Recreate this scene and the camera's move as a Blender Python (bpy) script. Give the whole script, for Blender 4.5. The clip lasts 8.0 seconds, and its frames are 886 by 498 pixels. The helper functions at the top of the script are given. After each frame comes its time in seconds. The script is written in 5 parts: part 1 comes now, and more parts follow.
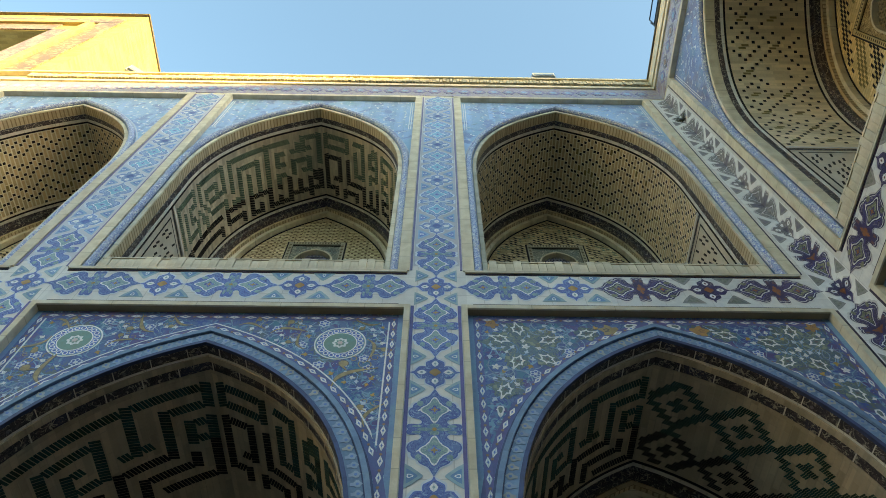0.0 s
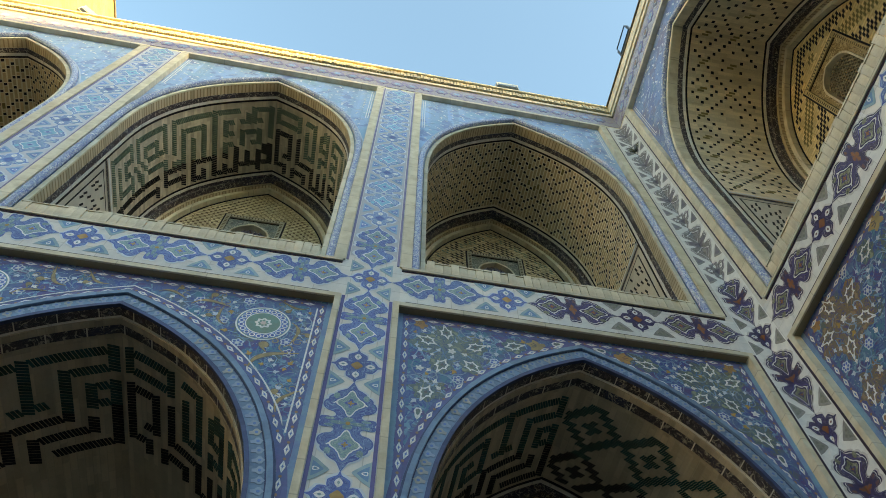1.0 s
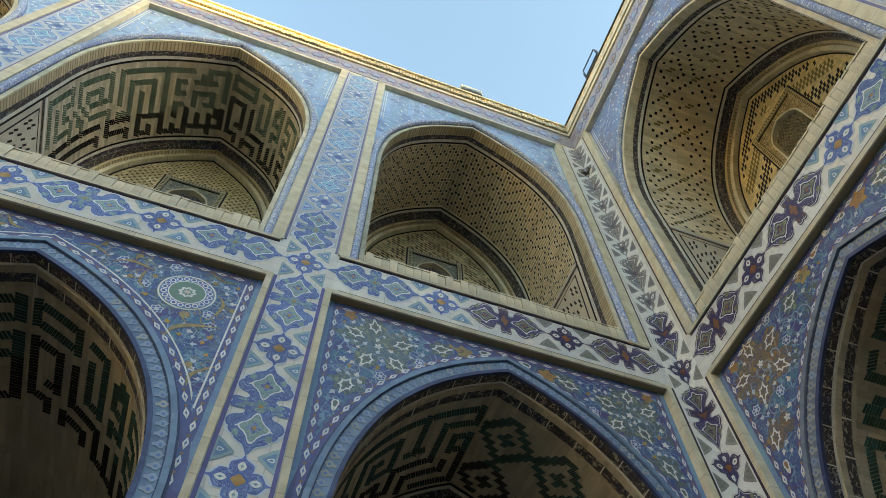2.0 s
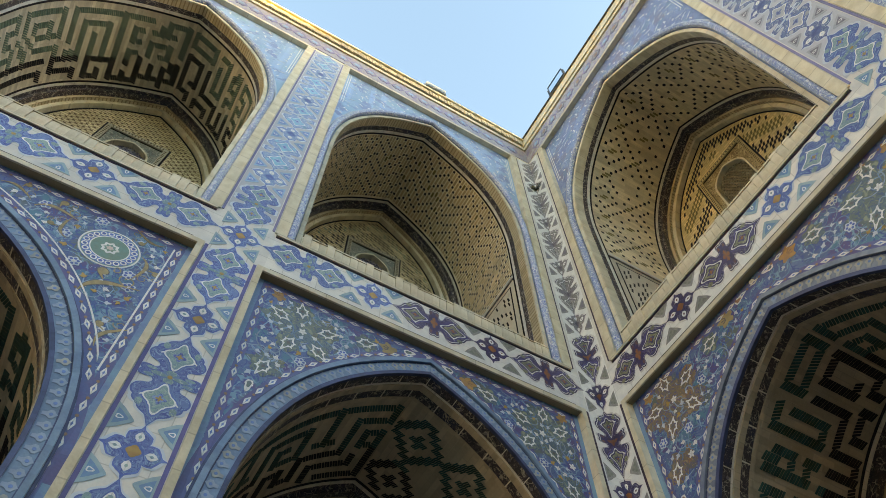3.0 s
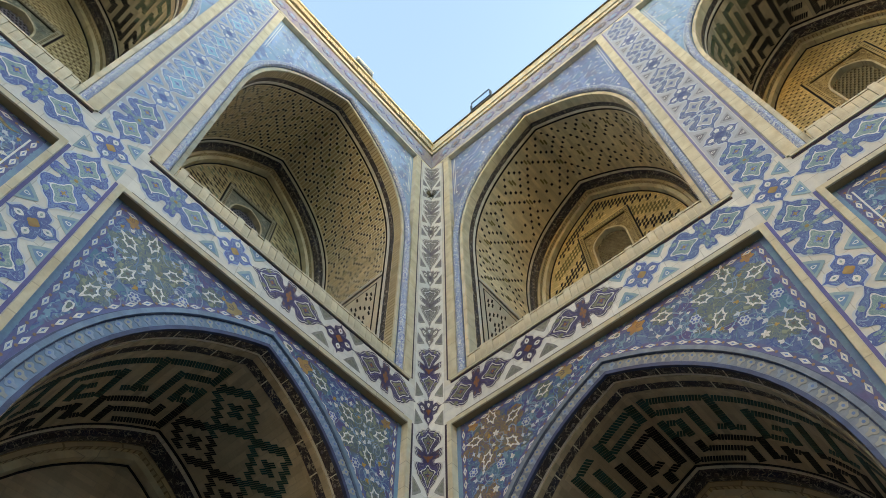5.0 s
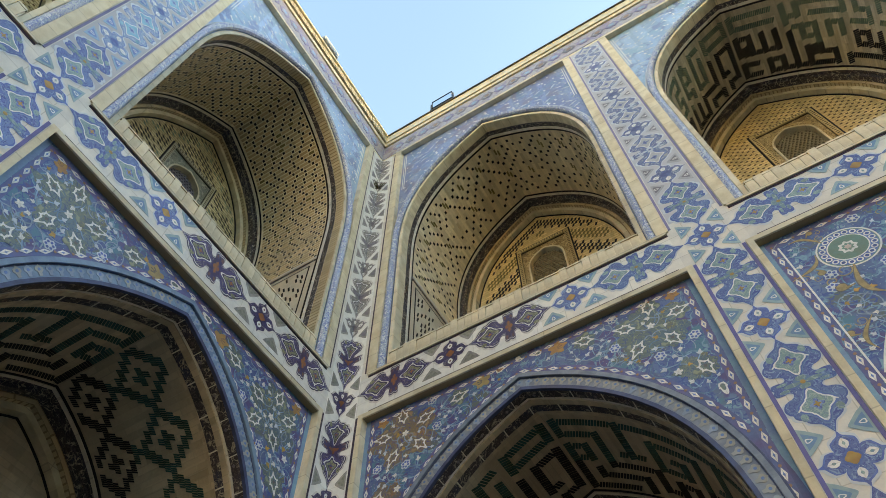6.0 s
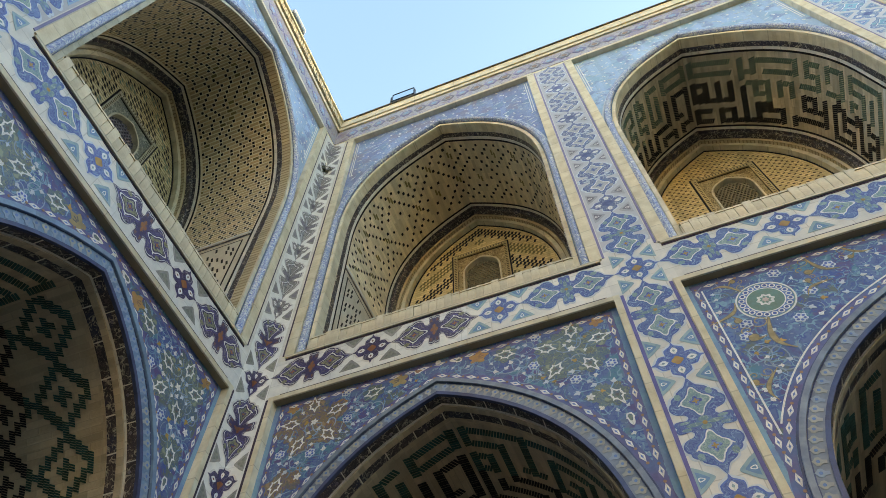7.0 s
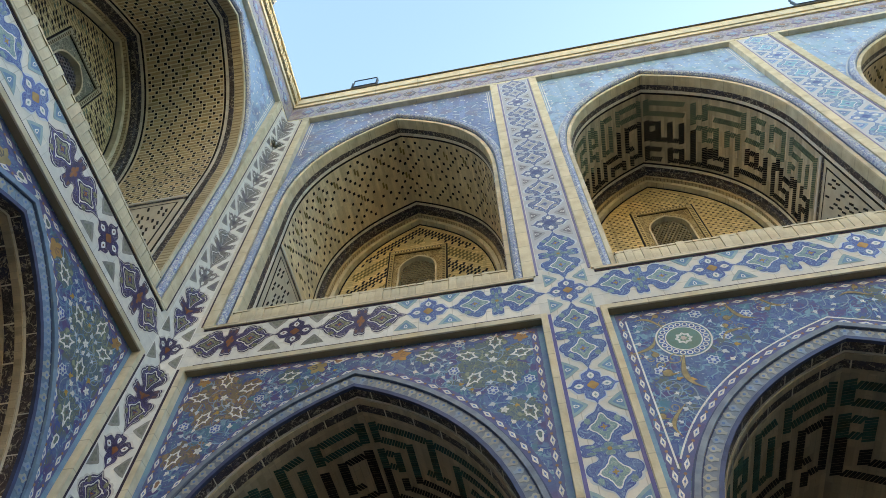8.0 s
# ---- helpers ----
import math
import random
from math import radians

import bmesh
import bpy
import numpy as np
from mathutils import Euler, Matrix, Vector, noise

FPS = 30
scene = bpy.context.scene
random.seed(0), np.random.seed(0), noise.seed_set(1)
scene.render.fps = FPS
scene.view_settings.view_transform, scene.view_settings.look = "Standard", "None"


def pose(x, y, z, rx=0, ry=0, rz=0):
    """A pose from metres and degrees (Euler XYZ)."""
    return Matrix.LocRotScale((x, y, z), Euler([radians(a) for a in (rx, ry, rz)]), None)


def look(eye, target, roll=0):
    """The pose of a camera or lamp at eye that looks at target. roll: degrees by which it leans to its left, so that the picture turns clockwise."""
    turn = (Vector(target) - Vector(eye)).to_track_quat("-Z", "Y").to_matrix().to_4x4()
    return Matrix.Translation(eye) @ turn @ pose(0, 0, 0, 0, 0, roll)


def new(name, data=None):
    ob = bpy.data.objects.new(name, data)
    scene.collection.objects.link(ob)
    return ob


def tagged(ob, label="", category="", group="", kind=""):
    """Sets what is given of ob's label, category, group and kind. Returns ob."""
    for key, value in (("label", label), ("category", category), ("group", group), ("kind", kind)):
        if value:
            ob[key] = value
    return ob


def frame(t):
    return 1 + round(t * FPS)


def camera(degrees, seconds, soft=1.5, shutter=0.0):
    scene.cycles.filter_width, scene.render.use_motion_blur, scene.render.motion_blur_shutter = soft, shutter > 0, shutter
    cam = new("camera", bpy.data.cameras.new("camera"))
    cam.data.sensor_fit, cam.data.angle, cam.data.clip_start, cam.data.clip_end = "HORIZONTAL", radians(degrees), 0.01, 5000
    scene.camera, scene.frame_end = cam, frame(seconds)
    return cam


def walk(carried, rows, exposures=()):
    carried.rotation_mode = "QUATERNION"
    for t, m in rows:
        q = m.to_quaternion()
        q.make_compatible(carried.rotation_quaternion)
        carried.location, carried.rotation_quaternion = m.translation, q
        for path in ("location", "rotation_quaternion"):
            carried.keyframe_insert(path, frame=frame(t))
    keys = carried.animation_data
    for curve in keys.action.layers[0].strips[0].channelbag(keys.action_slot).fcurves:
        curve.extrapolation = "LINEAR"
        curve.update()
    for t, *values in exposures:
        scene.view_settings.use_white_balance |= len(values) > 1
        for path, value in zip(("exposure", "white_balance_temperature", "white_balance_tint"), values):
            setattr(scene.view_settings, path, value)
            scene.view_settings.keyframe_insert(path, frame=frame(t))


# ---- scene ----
cam = camera(65.5, 8.0, soft=0.8)

# seconds, place, tilt, roll, turn
PATH = [
    (0.0, pose(-0.110, 0.238, 1.404, 150.60, 0.17, -0.90)),
    (0.5, pose(-0.107, 0.273, 1.439, 150.57, 0.31, -5.69)),
    (1.0, pose(-0.101, 0.300, 1.473, 150.53, 0.50, -10.40)),
    (1.5, pose(-0.095, 0.320, 1.504, 150.41, 0.66, -15.06)),
    (3.0, pose(-0.067, 0.344, 1.585, 149.86, 0.71, -29.55)),
    (3.5, pose(-0.056, 0.343, 1.608, 149.65, 0.73, -34.43)),
    (4.0, pose(-0.046, 0.340, 1.629, 149.35, 0.67, -39.36)),
    (4.5, pose(-0.035, 0.334, 1.648, 149.16, 0.59, -44.24)),
    (6.0, pose(-0.008, 0.311, 1.693, 148.72, 0.28, -59.18)),
    (6.5, pose(-0.002, 0.305, 1.704, 148.60, 0.14, -64.18)),
    (7.0, pose(0.003, 0.300, 1.714, 148.52, 0.09, -69.22)),
    (7.5, pose(0.005, 0.299, 1.721, 148.42, 0.01, -74.32)),
    (8.0, pose(0.006, 0.301, 1.726, 148.35, -0.08, -79.26)),
]
walk(cam, PATH, [(0.0, 3.36, 8800, 4), (4.0, 3.77, 10300, 14), (8.0, 3.76, 9000, 11)])

# ---------------------------------------------------------------- light
SUN_UP, SUN_TURN = 5.5, 130.0
world = bpy.data.worlds.new("sky")
scene.world = world
world.use_nodes = True
wn = world.node_tree.nodes
sky = wn.new("ShaderNodeTexSky")
sky.sky_type = "NISHITA"
sky.sun_disc = False
sky.sun_elevation, sky.sun_rotation = radians(SUN_UP), radians(SUN_TURN)
sky.air_density, sky.dust_density, sky.ozone_density = 1.0, 1.3, 2.4
wn["Background"].inputs["Strength"].default_value = 0.13
world.node_tree.links.new(sky.outputs["Color"], wn["Background"].inputs["Color"])

sun = new("sun", bpy.data.lights.new("sun", "SUN"))
sun.data.energy, sun.data.angle, sun.data.color = 1.9, radians(0.5), (1.0, 0.79, 0.34)
SUN_FROM = Vector((math.sin(radians(SUN_TURN)) * math.cos(radians(SUN_UP)), math.cos(radians(SUN_TURN)) * math.cos(radians(SUN_UP)), math.sin(radians(SUN_UP))))
sun.matrix_world = look(SUN_FROM * 60, (0, 0, 0))


# ---------------------------------------------------------------- materials
def mat(name, c, c2=None, scale=6.0, rough=0.5, bump=0.15, grain=60.0, vary=0.25, spec=0.28, coat=0.0):
    """A surface of colour c, stained towards c2, with fine grain, piece-to-piece variation and relief."""
    m = bpy.data.materials.new(name)
    m.use_nodes = True
    t = m.node_tree
    n, k = t.nodes, t.links.new
    b = n["Principled BSDF"]
    tc = n.new("ShaderNodeTexCoord")
    big, small = n.new("ShaderNodeTexNoise"), n.new("ShaderNodeTexNoise")
    big.inputs["Scale"].default_value, big.inputs["Detail"].default_value = scale, 5
    small.inputs["Scale"].default_value, small.inputs["Detail"].default_value = grain, 3
    k(tc.outputs["Object"], big.inputs["Vector"]), k(tc.outputs["Object"], small.inputs["Vector"])
    ramp = n.new("ShaderNodeValToRGB")
    ramp.color_ramp.elements[0].position, ramp.color_ramp.elements[1].position = 0.38, 0.66
    ramp.color_ramp.elements[0].color = (*c, 1)
    ramp.color_ramp.elements[1].color = (*(c2 or [v * 0.6 for v in c]), 1)
    k(big.outputs["Fac"], ramp.inputs["Fac"])
    info, geo, add, hsv = n.new("ShaderNodeObjectInfo"), n.new("ShaderNodeNewGeometry"), n.new("ShaderNodeMath"), n.new("ShaderNodeHueSaturation")
    add.operation = "ADD"
    k(info.outputs["Random"], add.inputs[0]), k(geo.outputs["Random Per Island"], add.inputs[1])
    add2 = n.new("ShaderNodeMath")
    add2.operation = "ADD"
    k(add.outputs[0], add2.inputs[0]), k(small.outputs["Fac"], add2.inputs[1])
    rng = n.new("ShaderNodeMapRange")
    rng.inputs["From Min"].default_value, rng.inputs["From Max"].default_value = 0.4, 2.1
    rng.inputs["To Min"].default_value, rng.inputs["To Max"].default_value = 1 - vary, 1 + vary
    k(add2.outputs[0], rng.inputs["Value"]), k(rng.outputs["Result"], hsv.inputs["Value"])
    k(ramp.outputs["Color"], hsv.inputs["Color"]), k(hsv.outputs["Color"], b.inputs["Base Color"])
    bp = n.new("ShaderNodeBump")
    bp.inputs["Strength"].default_value, bp.inputs["Distance"].default_value = bump, 0.01
    k(small.outputs["Fac"], bp.inputs["Height"]), k(bp.outputs["Normal"], b.inputs["Normal"])
    b.inputs["Roughness"].default_value, b.inputs["Specular IOR Level"].default_value = rough, spec
    b.inputs["Coat Weight"].default_value, b.inputs["Coat Roughness"].default_value = coat * 0.25, 0.15
    return m


def brick_mat(name, c, c2, joint, bw, bh, mortar=0.012, offset=0.5, rough=0.8, turn=False):
    """Brickwork laid in the surface's own coordinates (metres)."""
    m = mat(name, c, c2, 3.0, rough, 0.3, 45.0, 0.2)
    n, k = m.node_tree.nodes, m.node_tree.links.new
    uv, bt, mp = n.new("ShaderNodeUVMap"), n.new("ShaderNodeTexBrick"), n.new("ShaderNodeMapping")
    uv.uv_map = "uv"
    if turn:
        mp.inputs["Rotation"].default_value = (0, 0, radians(90))
    bt.offset = offset
    bt.inputs["Scale"].default_value, bt.inputs["Brick Width"].default_value, bt.inputs["Row Height"].default_value = 1, bw, bh
    bt.inputs["Mortar Size"].default_value, bt.inputs["Mortar Smooth"].default_value = mortar, 0.3
    bt.inputs["Color1"].default_value, bt.inputs["Color2"].default_value, bt.inputs["Mortar"].default_value = (1.1, 1.08, 1.05, 1), (0.8, 0.78, 0.74, 1), (*joint, 1)
    k(uv.outputs["UV"], mp.inputs["Vector"]), k(mp.outputs["Vector"], bt.inputs["Vector"])
    mul = n.new("ShaderNodeMix")
    mul.data_type, mul.blend_type = "RGBA", "MULTIPLY"
    mul.inputs["Factor"].default_value = 1
    hsv = next(x for x in n if x.bl_idname == "ShaderNodeHueSaturation")
    k(hsv.outputs["Color"], mul.inputs["A"]), k(bt.outputs["Color"], mul.inputs["B"])
    k(mul.outputs["Result"], n["Principled BSDF"].inputs["Base Color"])
    bp = n.new("ShaderNodeBump")
    bp.inputs["Strength"].default_value, bp.inputs["Distance"].default_value, bp.invert = 0.6, 0.008, True
    k(bt.outputs["Fac"], bp.inputs["Height"])
    old = next(x for x in n if x.bl_idname == "ShaderNodeBump" and x != bp)
    k(old.outputs["Normal"], bp.inputs["Normal"]), k(bp.outputs["Normal"], n["Principled BSDF"].inputs["Normal"])
    return m


MATS = {}
MATS["brick"] = brick_mat("buff_brick", (0.58, 0.50, 0.35), (0.48, 0.40, 0.27), (0.62, 0.6, 0.55), 0.25, 0.065, 0.009)
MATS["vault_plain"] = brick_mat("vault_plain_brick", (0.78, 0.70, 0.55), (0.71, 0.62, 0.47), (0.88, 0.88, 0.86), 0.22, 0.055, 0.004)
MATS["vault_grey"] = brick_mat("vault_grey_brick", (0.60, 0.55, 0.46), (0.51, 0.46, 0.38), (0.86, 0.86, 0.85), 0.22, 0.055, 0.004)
# lower vaults: the same brick made darker, niche shade put into its colour
MATS["vault_shaded"] = brick_mat("shaded_lower_vault_brick", (0.53, 0.475, 0.40), (0.45, 0.40, 0.33), (0.9, 0.9, 0.88), 0.22, 0.055, 0.004)
MATS["portal_brick"] = brick_mat("portal_brick", (0.46, 0.38, 0.20), (0.40, 0.32, 0.16), (0.9, 0.9, 0.88), 0.25, 0.065, 0.006)
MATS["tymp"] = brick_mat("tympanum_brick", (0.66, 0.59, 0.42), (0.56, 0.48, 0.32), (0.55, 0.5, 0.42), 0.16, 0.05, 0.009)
# east back walls: warm bounced light is put into the golden brick colour
MATS["tymp_warm_lit"] = brick_mat("tympanum_warm_lit_brick", (0.80, 0.65, 0.39), (0.72, 0.57, 0.32), (0.80, 0.74, 0.63), 0.16, 0.05, 0.009)
MATS["soldier"] = brick_mat("soldier_brick", (0.60, 0.52, 0.38), (0.52, 0.44, 0.31), (0.58, 0.52, 0.44), 0.5, 0.055, 0.010)
MATS["mould"] = mat("cream_moulding_brick", (0.74, 0.68, 0.54), (0.60, 0.53, 0.39), 7, 0.7, 0.3, 50, 0.16)
MATS["cream"] = mat("cream_glaze", (0.778, 0.756, 0.713), (0.67, 0.659, 0.637), 8, 0.35, 0.1, 70, 0.14, coat=0.15)
MATS["white"] = mat("white_glaze", (0.84, 0.84, 0.83), (0.735, 0.745, 0.756), 14, 0.3, 0.08, 80, 0.12, coat=0.2)
MATS["pale"] = mat("pale_blue_white_glaze", (0.562, 0.626, 0.713), (0.475, 0.54, 0.626), 9, 0.35, 0.08, 60, 0.15, coat=0.15)
MATS["cobalt"] = mat("cobalt_glaze", (0.066, 0.108, 0.36), (0.096, 0.168, 0.432), 16, 0.28, 0.1, 70, 0.35, coat=0.2)
MATS["midblue"] = mat("mid_blue_glaze", (0.12, 0.228, 0.48), (0.096, 0.156, 0.408), 12, 0.3, 0.1, 60, 0.3, coat=0.2)
MATS["lightblue"] = mat("light_blue_glaze", (0.252, 0.42, 0.588), (0.192, 0.324, 0.516), 12, 0.3, 0.1, 60, 0.25, coat=0.2)
MATS["turq"] = mat("turquoise_glaze", (0.192, 0.456, 0.576), (0.12, 0.312, 0.48), 14, 0.28, 0.1, 60, 0.3, coat=0.2)
MATS["ochre"] = mat("ochre_glaze", (0.50, 0.32, 0.09), (0.38, 0.20, 0.06), 14, 0.35, 0.1, 60, 0.3, coat=0.15)
MATS["rust"] = mat("rust_glaze", (0.32, 0.13, 0.05), (0.24, 0.09, 0.05), 14, 0.35, 0.1, 60, 0.3, coat=0.15)
MATS["purple"] = mat("manganese_glaze", (0.042, 0.036, 0.085), (0.06, 0.05, 0.14), 12, 0.3, 0.1, 60, 0.3, coat=0.2)
MATS["violet"] = mat("violet_blue_glaze", (0.12, 0.108, 0.324), (0.096, 0.084, 0.24), 10, 0.3, 0.1, 60, 0.3, coat=0.2)
MATS["black"] = mat("black_glaze", (0.014, 0.013, 0.015), (0.026, 0.020, 0.022), 10, 0.5, 0.1, 60, 0.4, spec=0.15)
MATS["plaster"] = mat("grey_plaster", (0.46, 0.41, 0.33), (0.38, 0.33, 0.26), 4, 0.85, 0.2, 40, 0.15)
MATS["paving"] = mat("stone_paving", (0.14, 0.127, 0.108), (0.105, 0.095, 0.08), 1.5, 0.8, 0.2, 30, 0.2)
MATS["metal"] = mat("grey_metal", (0.35, 0.37, 0.38), (0.28, 0.29, 0.3), 8, 0.45, 0.05, 50, 0.1)
MATS["dark"] = mat("dark_void", (0.03, 0.026, 0.022), (0.02, 0.018, 0.016), 8, 0.9, 0.05, 50, 0.1)
MATS["weed"] = mat("dry_weed", (0.10, 0.09, 0.04), (0.06, 0.06, 0.03), 8, 0.8, 0.05, 50, 0.2)


def jointed(m, w, h, dark=0.72, size=0.004):
    """Adds the thin joints between square glazed tiles, in wall coordinates."""
    n, k = m.node_tree.nodes, m.node_tree.links.new
    tc, sep, com, bt, mul = n.new("ShaderNodeTexCoord"), n.new("ShaderNodeSeparateXYZ"), n.new("ShaderNodeCombineXYZ"), n.new("ShaderNodeTexBrick"), n.new("ShaderNodeMix")
    k(tc.outputs["Object"], sep.inputs[0]), k(sep.outputs["X"], com.inputs["X"]), k(sep.outputs["Z"], com.inputs["Y"]), k(com.outputs[0], bt.inputs["Vector"])
    bt.offset = 0.0
    bt.inputs["Scale"].default_value, bt.inputs["Brick Width"].default_value, bt.inputs["Row Height"].default_value = 1, w, h
    bt.inputs["Mortar Size"].default_value, bt.inputs["Mortar Smooth"].default_value = size, 0.4
    bt.inputs["Color1"].default_value, bt.inputs["Color2"].default_value, bt.inputs["Mortar"].default_value = (1, 1, 1, 1), (0.9, 0.91, 0.92, 1), (dark, dark, dark, 1)
    mul.data_type, mul.blend_type = "RGBA", "MULTIPLY"
    mul.inputs["Factor"].default_value = 1
    b = n["Principled BSDF"]
    k(b.inputs["Base Color"].links[0].from_socket, mul.inputs["A"]), k(bt.outputs["Color"], mul.inputs["B"]), k(mul.outputs["Result"], b.inputs["Base Color"])
    return m


def scroll_mat(name, ground, patches, vine, cell, line, spread):
    """Tile mosaic: a ground with drifting patches of other glazes and a net of thin winding stems and leaves."""
    m = mat(name, ground, patches[0], 2.2, 0.3, 0.12, 60, 0.3, coat=0.2)
    n, k = m.node_tree.nodes, m.node_tree.links.new
    tc = n.new("ShaderNodeTexCoord")
    warp, sm = n.new("ShaderNodeTexNoise"), n.new("ShaderNodeVectorMath")
    warp.inputs["Scale"].default_value, warp.inputs["Detail"].default_value = 9, 2
    sm.operation = "MULTIPLY_ADD"
    sm.inputs[1].default_value = (0.16, 0.16, 0.16)
    k(tc.outputs["Object"], warp.inputs["Vector"]), k(warp.outputs["Color"], sm.inputs[0]), k(tc.outputs["Object"], sm.inputs[2])
    col = next(x for x in n if x.bl_idname == "ShaderNodeHueSaturation").outputs["Color"]

    def over(base, colour, fac):
        mx = n.new("ShaderNodeMix")
        mx.data_type = "RGBA"
        mx.inputs["B"].default_value = (*colour, 1)
        k(fac, mx.inputs["Factor"]), k(base, mx.inputs["A"])
        return mx.outputs["Result"]

    def ramp(src, a, b, up=True):
        r = n.new("ShaderNodeMapRange")
        r.inputs["From Min"].default_value, r.inputs["From Max"].default_value = a, b
        r.inputs["To Min"].default_value, r.inputs["To Max"].default_value = (0, 1) if up else (1, 0)
        k(src, r.inputs["Value"])
        return r.outputs["Result"]

    for i, c in enumerate(patches[1:]):
        nz = n.new("ShaderNodeTexNoise")
        nz.inputs["Scale"].default_value, nz.inputs["Detail"].default_value = 3.1 + 1.7 * i, 4
        mp = n.new("ShaderNodeMapping")
        mp.inputs["Location"].default_value = (3.7 * i + 1.3, 0, 5.1 * i)
        k(tc.outputs["Object"], mp.inputs["Vector"]), k(mp.outputs["Vector"], nz.inputs["Vector"])
        col = over(col, c, ramp(nz.outputs["Fac"], 0.55, 0.62))
    for sc, c, w in ((cell, vine[0], line), (cell * 2.3, vine[1], line * 1.3)):
        vo = n.new("ShaderNodeTexVoronoi")
        vo.feature = "DISTANCE_TO_EDGE"
        vo.inputs["Scale"].default_value = sc
        k(sm.outputs[0], vo.inputs["Vector"])
        gate = n.new("ShaderNodeTexNoise")
        gate.inputs["Scale"].default_value = sc * 0.9
        k(sm.outputs[0], gate.inputs["Vector"])
        mul = n.new("ShaderNodeMath")
        mul.operation = "MULTIPLY"
        k(ramp(vo.outputs["Distance"], w * 0.5, w, False), mul.inputs[0]), k(ramp(gate.outputs["Fac"], 0.5 - spread, 0.58 - spread), mul.inputs[1])
        col = over(col, c, mul.outputs[0])
    sp = n.new("ShaderNodeTexVoronoi")
    sp.inputs["Scale"].default_value = cell * 3.2
    k(sm.outputs[0], sp.inputs["Vector"])
    col = over(col, vine[2], ramp(sp.outputs["Distance"], 0.10, 0.16, False))
    k(col, n["Principled BSDF"].inputs["Base Color"])
    return m


MATS["field"] = scroll_mat("cobalt_mosaic", (0.0805, 0.127, 0.31), [(0.115, 0.19, 0.356), (0.138, 0.172, 0.161), (0.0805, 0.23, 0.345), (0.115, 0.092, 0.253)], [(0.196, 0.368, 0.517), (0.0575, 0.103, 0.345), (0.46, 0.552, 0.644)], 8.0, 0.07, 0.05)
MATS["upfield"] = scroll_mat("light_blue_mosaic", (0.253, 0.391, 0.621), [(0.322, 0.483, 0.667), (0.253, 0.437, 0.621), (0.207, 0.287, 0.529)], [(0.345, 0.506, 0.69), (0.299, 0.46, 0.655), (0.598, 0.69, 0.759)], 6.5, 0.05, -0.02)
jointed(MATS["cream"], 0.29, 0.29)
jointed(MATS["white"], 0.205, 0.29, 0.8)
jointed(MATS["mould"], 0.7, 0.26, 0.7, 0.005)
MATS["upfield_old"] = scroll_mat("violet_blue_mosaic", (0.18, 0.24, 0.46), [(0.22, 0.31, 0.50), (0.23, 0.23, 0.36), (0.16, 0.27, 0.46)], [(0.34, 0.42, 0.54), (0.14, 0.17, 0.38), (0.56, 0.56, 0.54)], 7.0, 0.05, 0.0)
MATS["darkband"] = scroll_mat("dark_floral_band", (0.045, 0.04, 0.05), [(0.06, 0.048, 0.055), (0.05, 0.05, 0.09)], [(0.44, 0.42, 0.38), (0.12, 0.10, 0.11), (0.42, 0.40, 0.36)], 22.0, 0.10, 0.03)
MATS["rope"] = scroll_mat("pale_blue_rope", (0.368, 0.437, 0.552), [(0.276, 0.322, 0.483), (0.506, 0.552, 0.598)], [(0.69, 0.724, 0.759), (0.161, 0.207, 0.483), (0.713, 0.736, 0.759)], 22.0, 0.12, 0.05)
MATS["topband"] = scroll_mat("lilac_band", (0.44, 0.42, 0.44), [(0.40, 0.42, 0.50), (0.30, 0.26, 0.36)], [(0.22, 0.18, 0.36), (0.34, 0.26, 0.24), (0.60, 0.58, 0.56)], 9.0, 0.10, 0.02)
MATS["portal_band"] = scroll_mat("speckled_portal_band", (0.34, 0.28, 0.17), [(0.30, 0.25, 0.17), (0.22, 0.18, 0.18)], [(0.12, 0.10, 0.10), (0.16, 0.12, 0.08), (0.10, 0.085, 0.08)], 4.5, 0.16, 0.10)
MATS["portal_tile"] = scroll_mat("pinkish_portal_tile", (0.33, 0.27, 0.24), [(0.28, 0.22, 0.22), (0.38, 0.32, 0.26)], [(0.14, 0.10, 0.12), (0.20, 0.14, 0.13), (0.46, 0.40, 0.33)], 6.0, 0.14, 0.06)
MATS["slate"] = mat("slate_grey_glaze", (0.20, 0.19, 0.22), (0.14, 0.13, 0.18), 14, 0.35, 0.1, 60, 0.3)


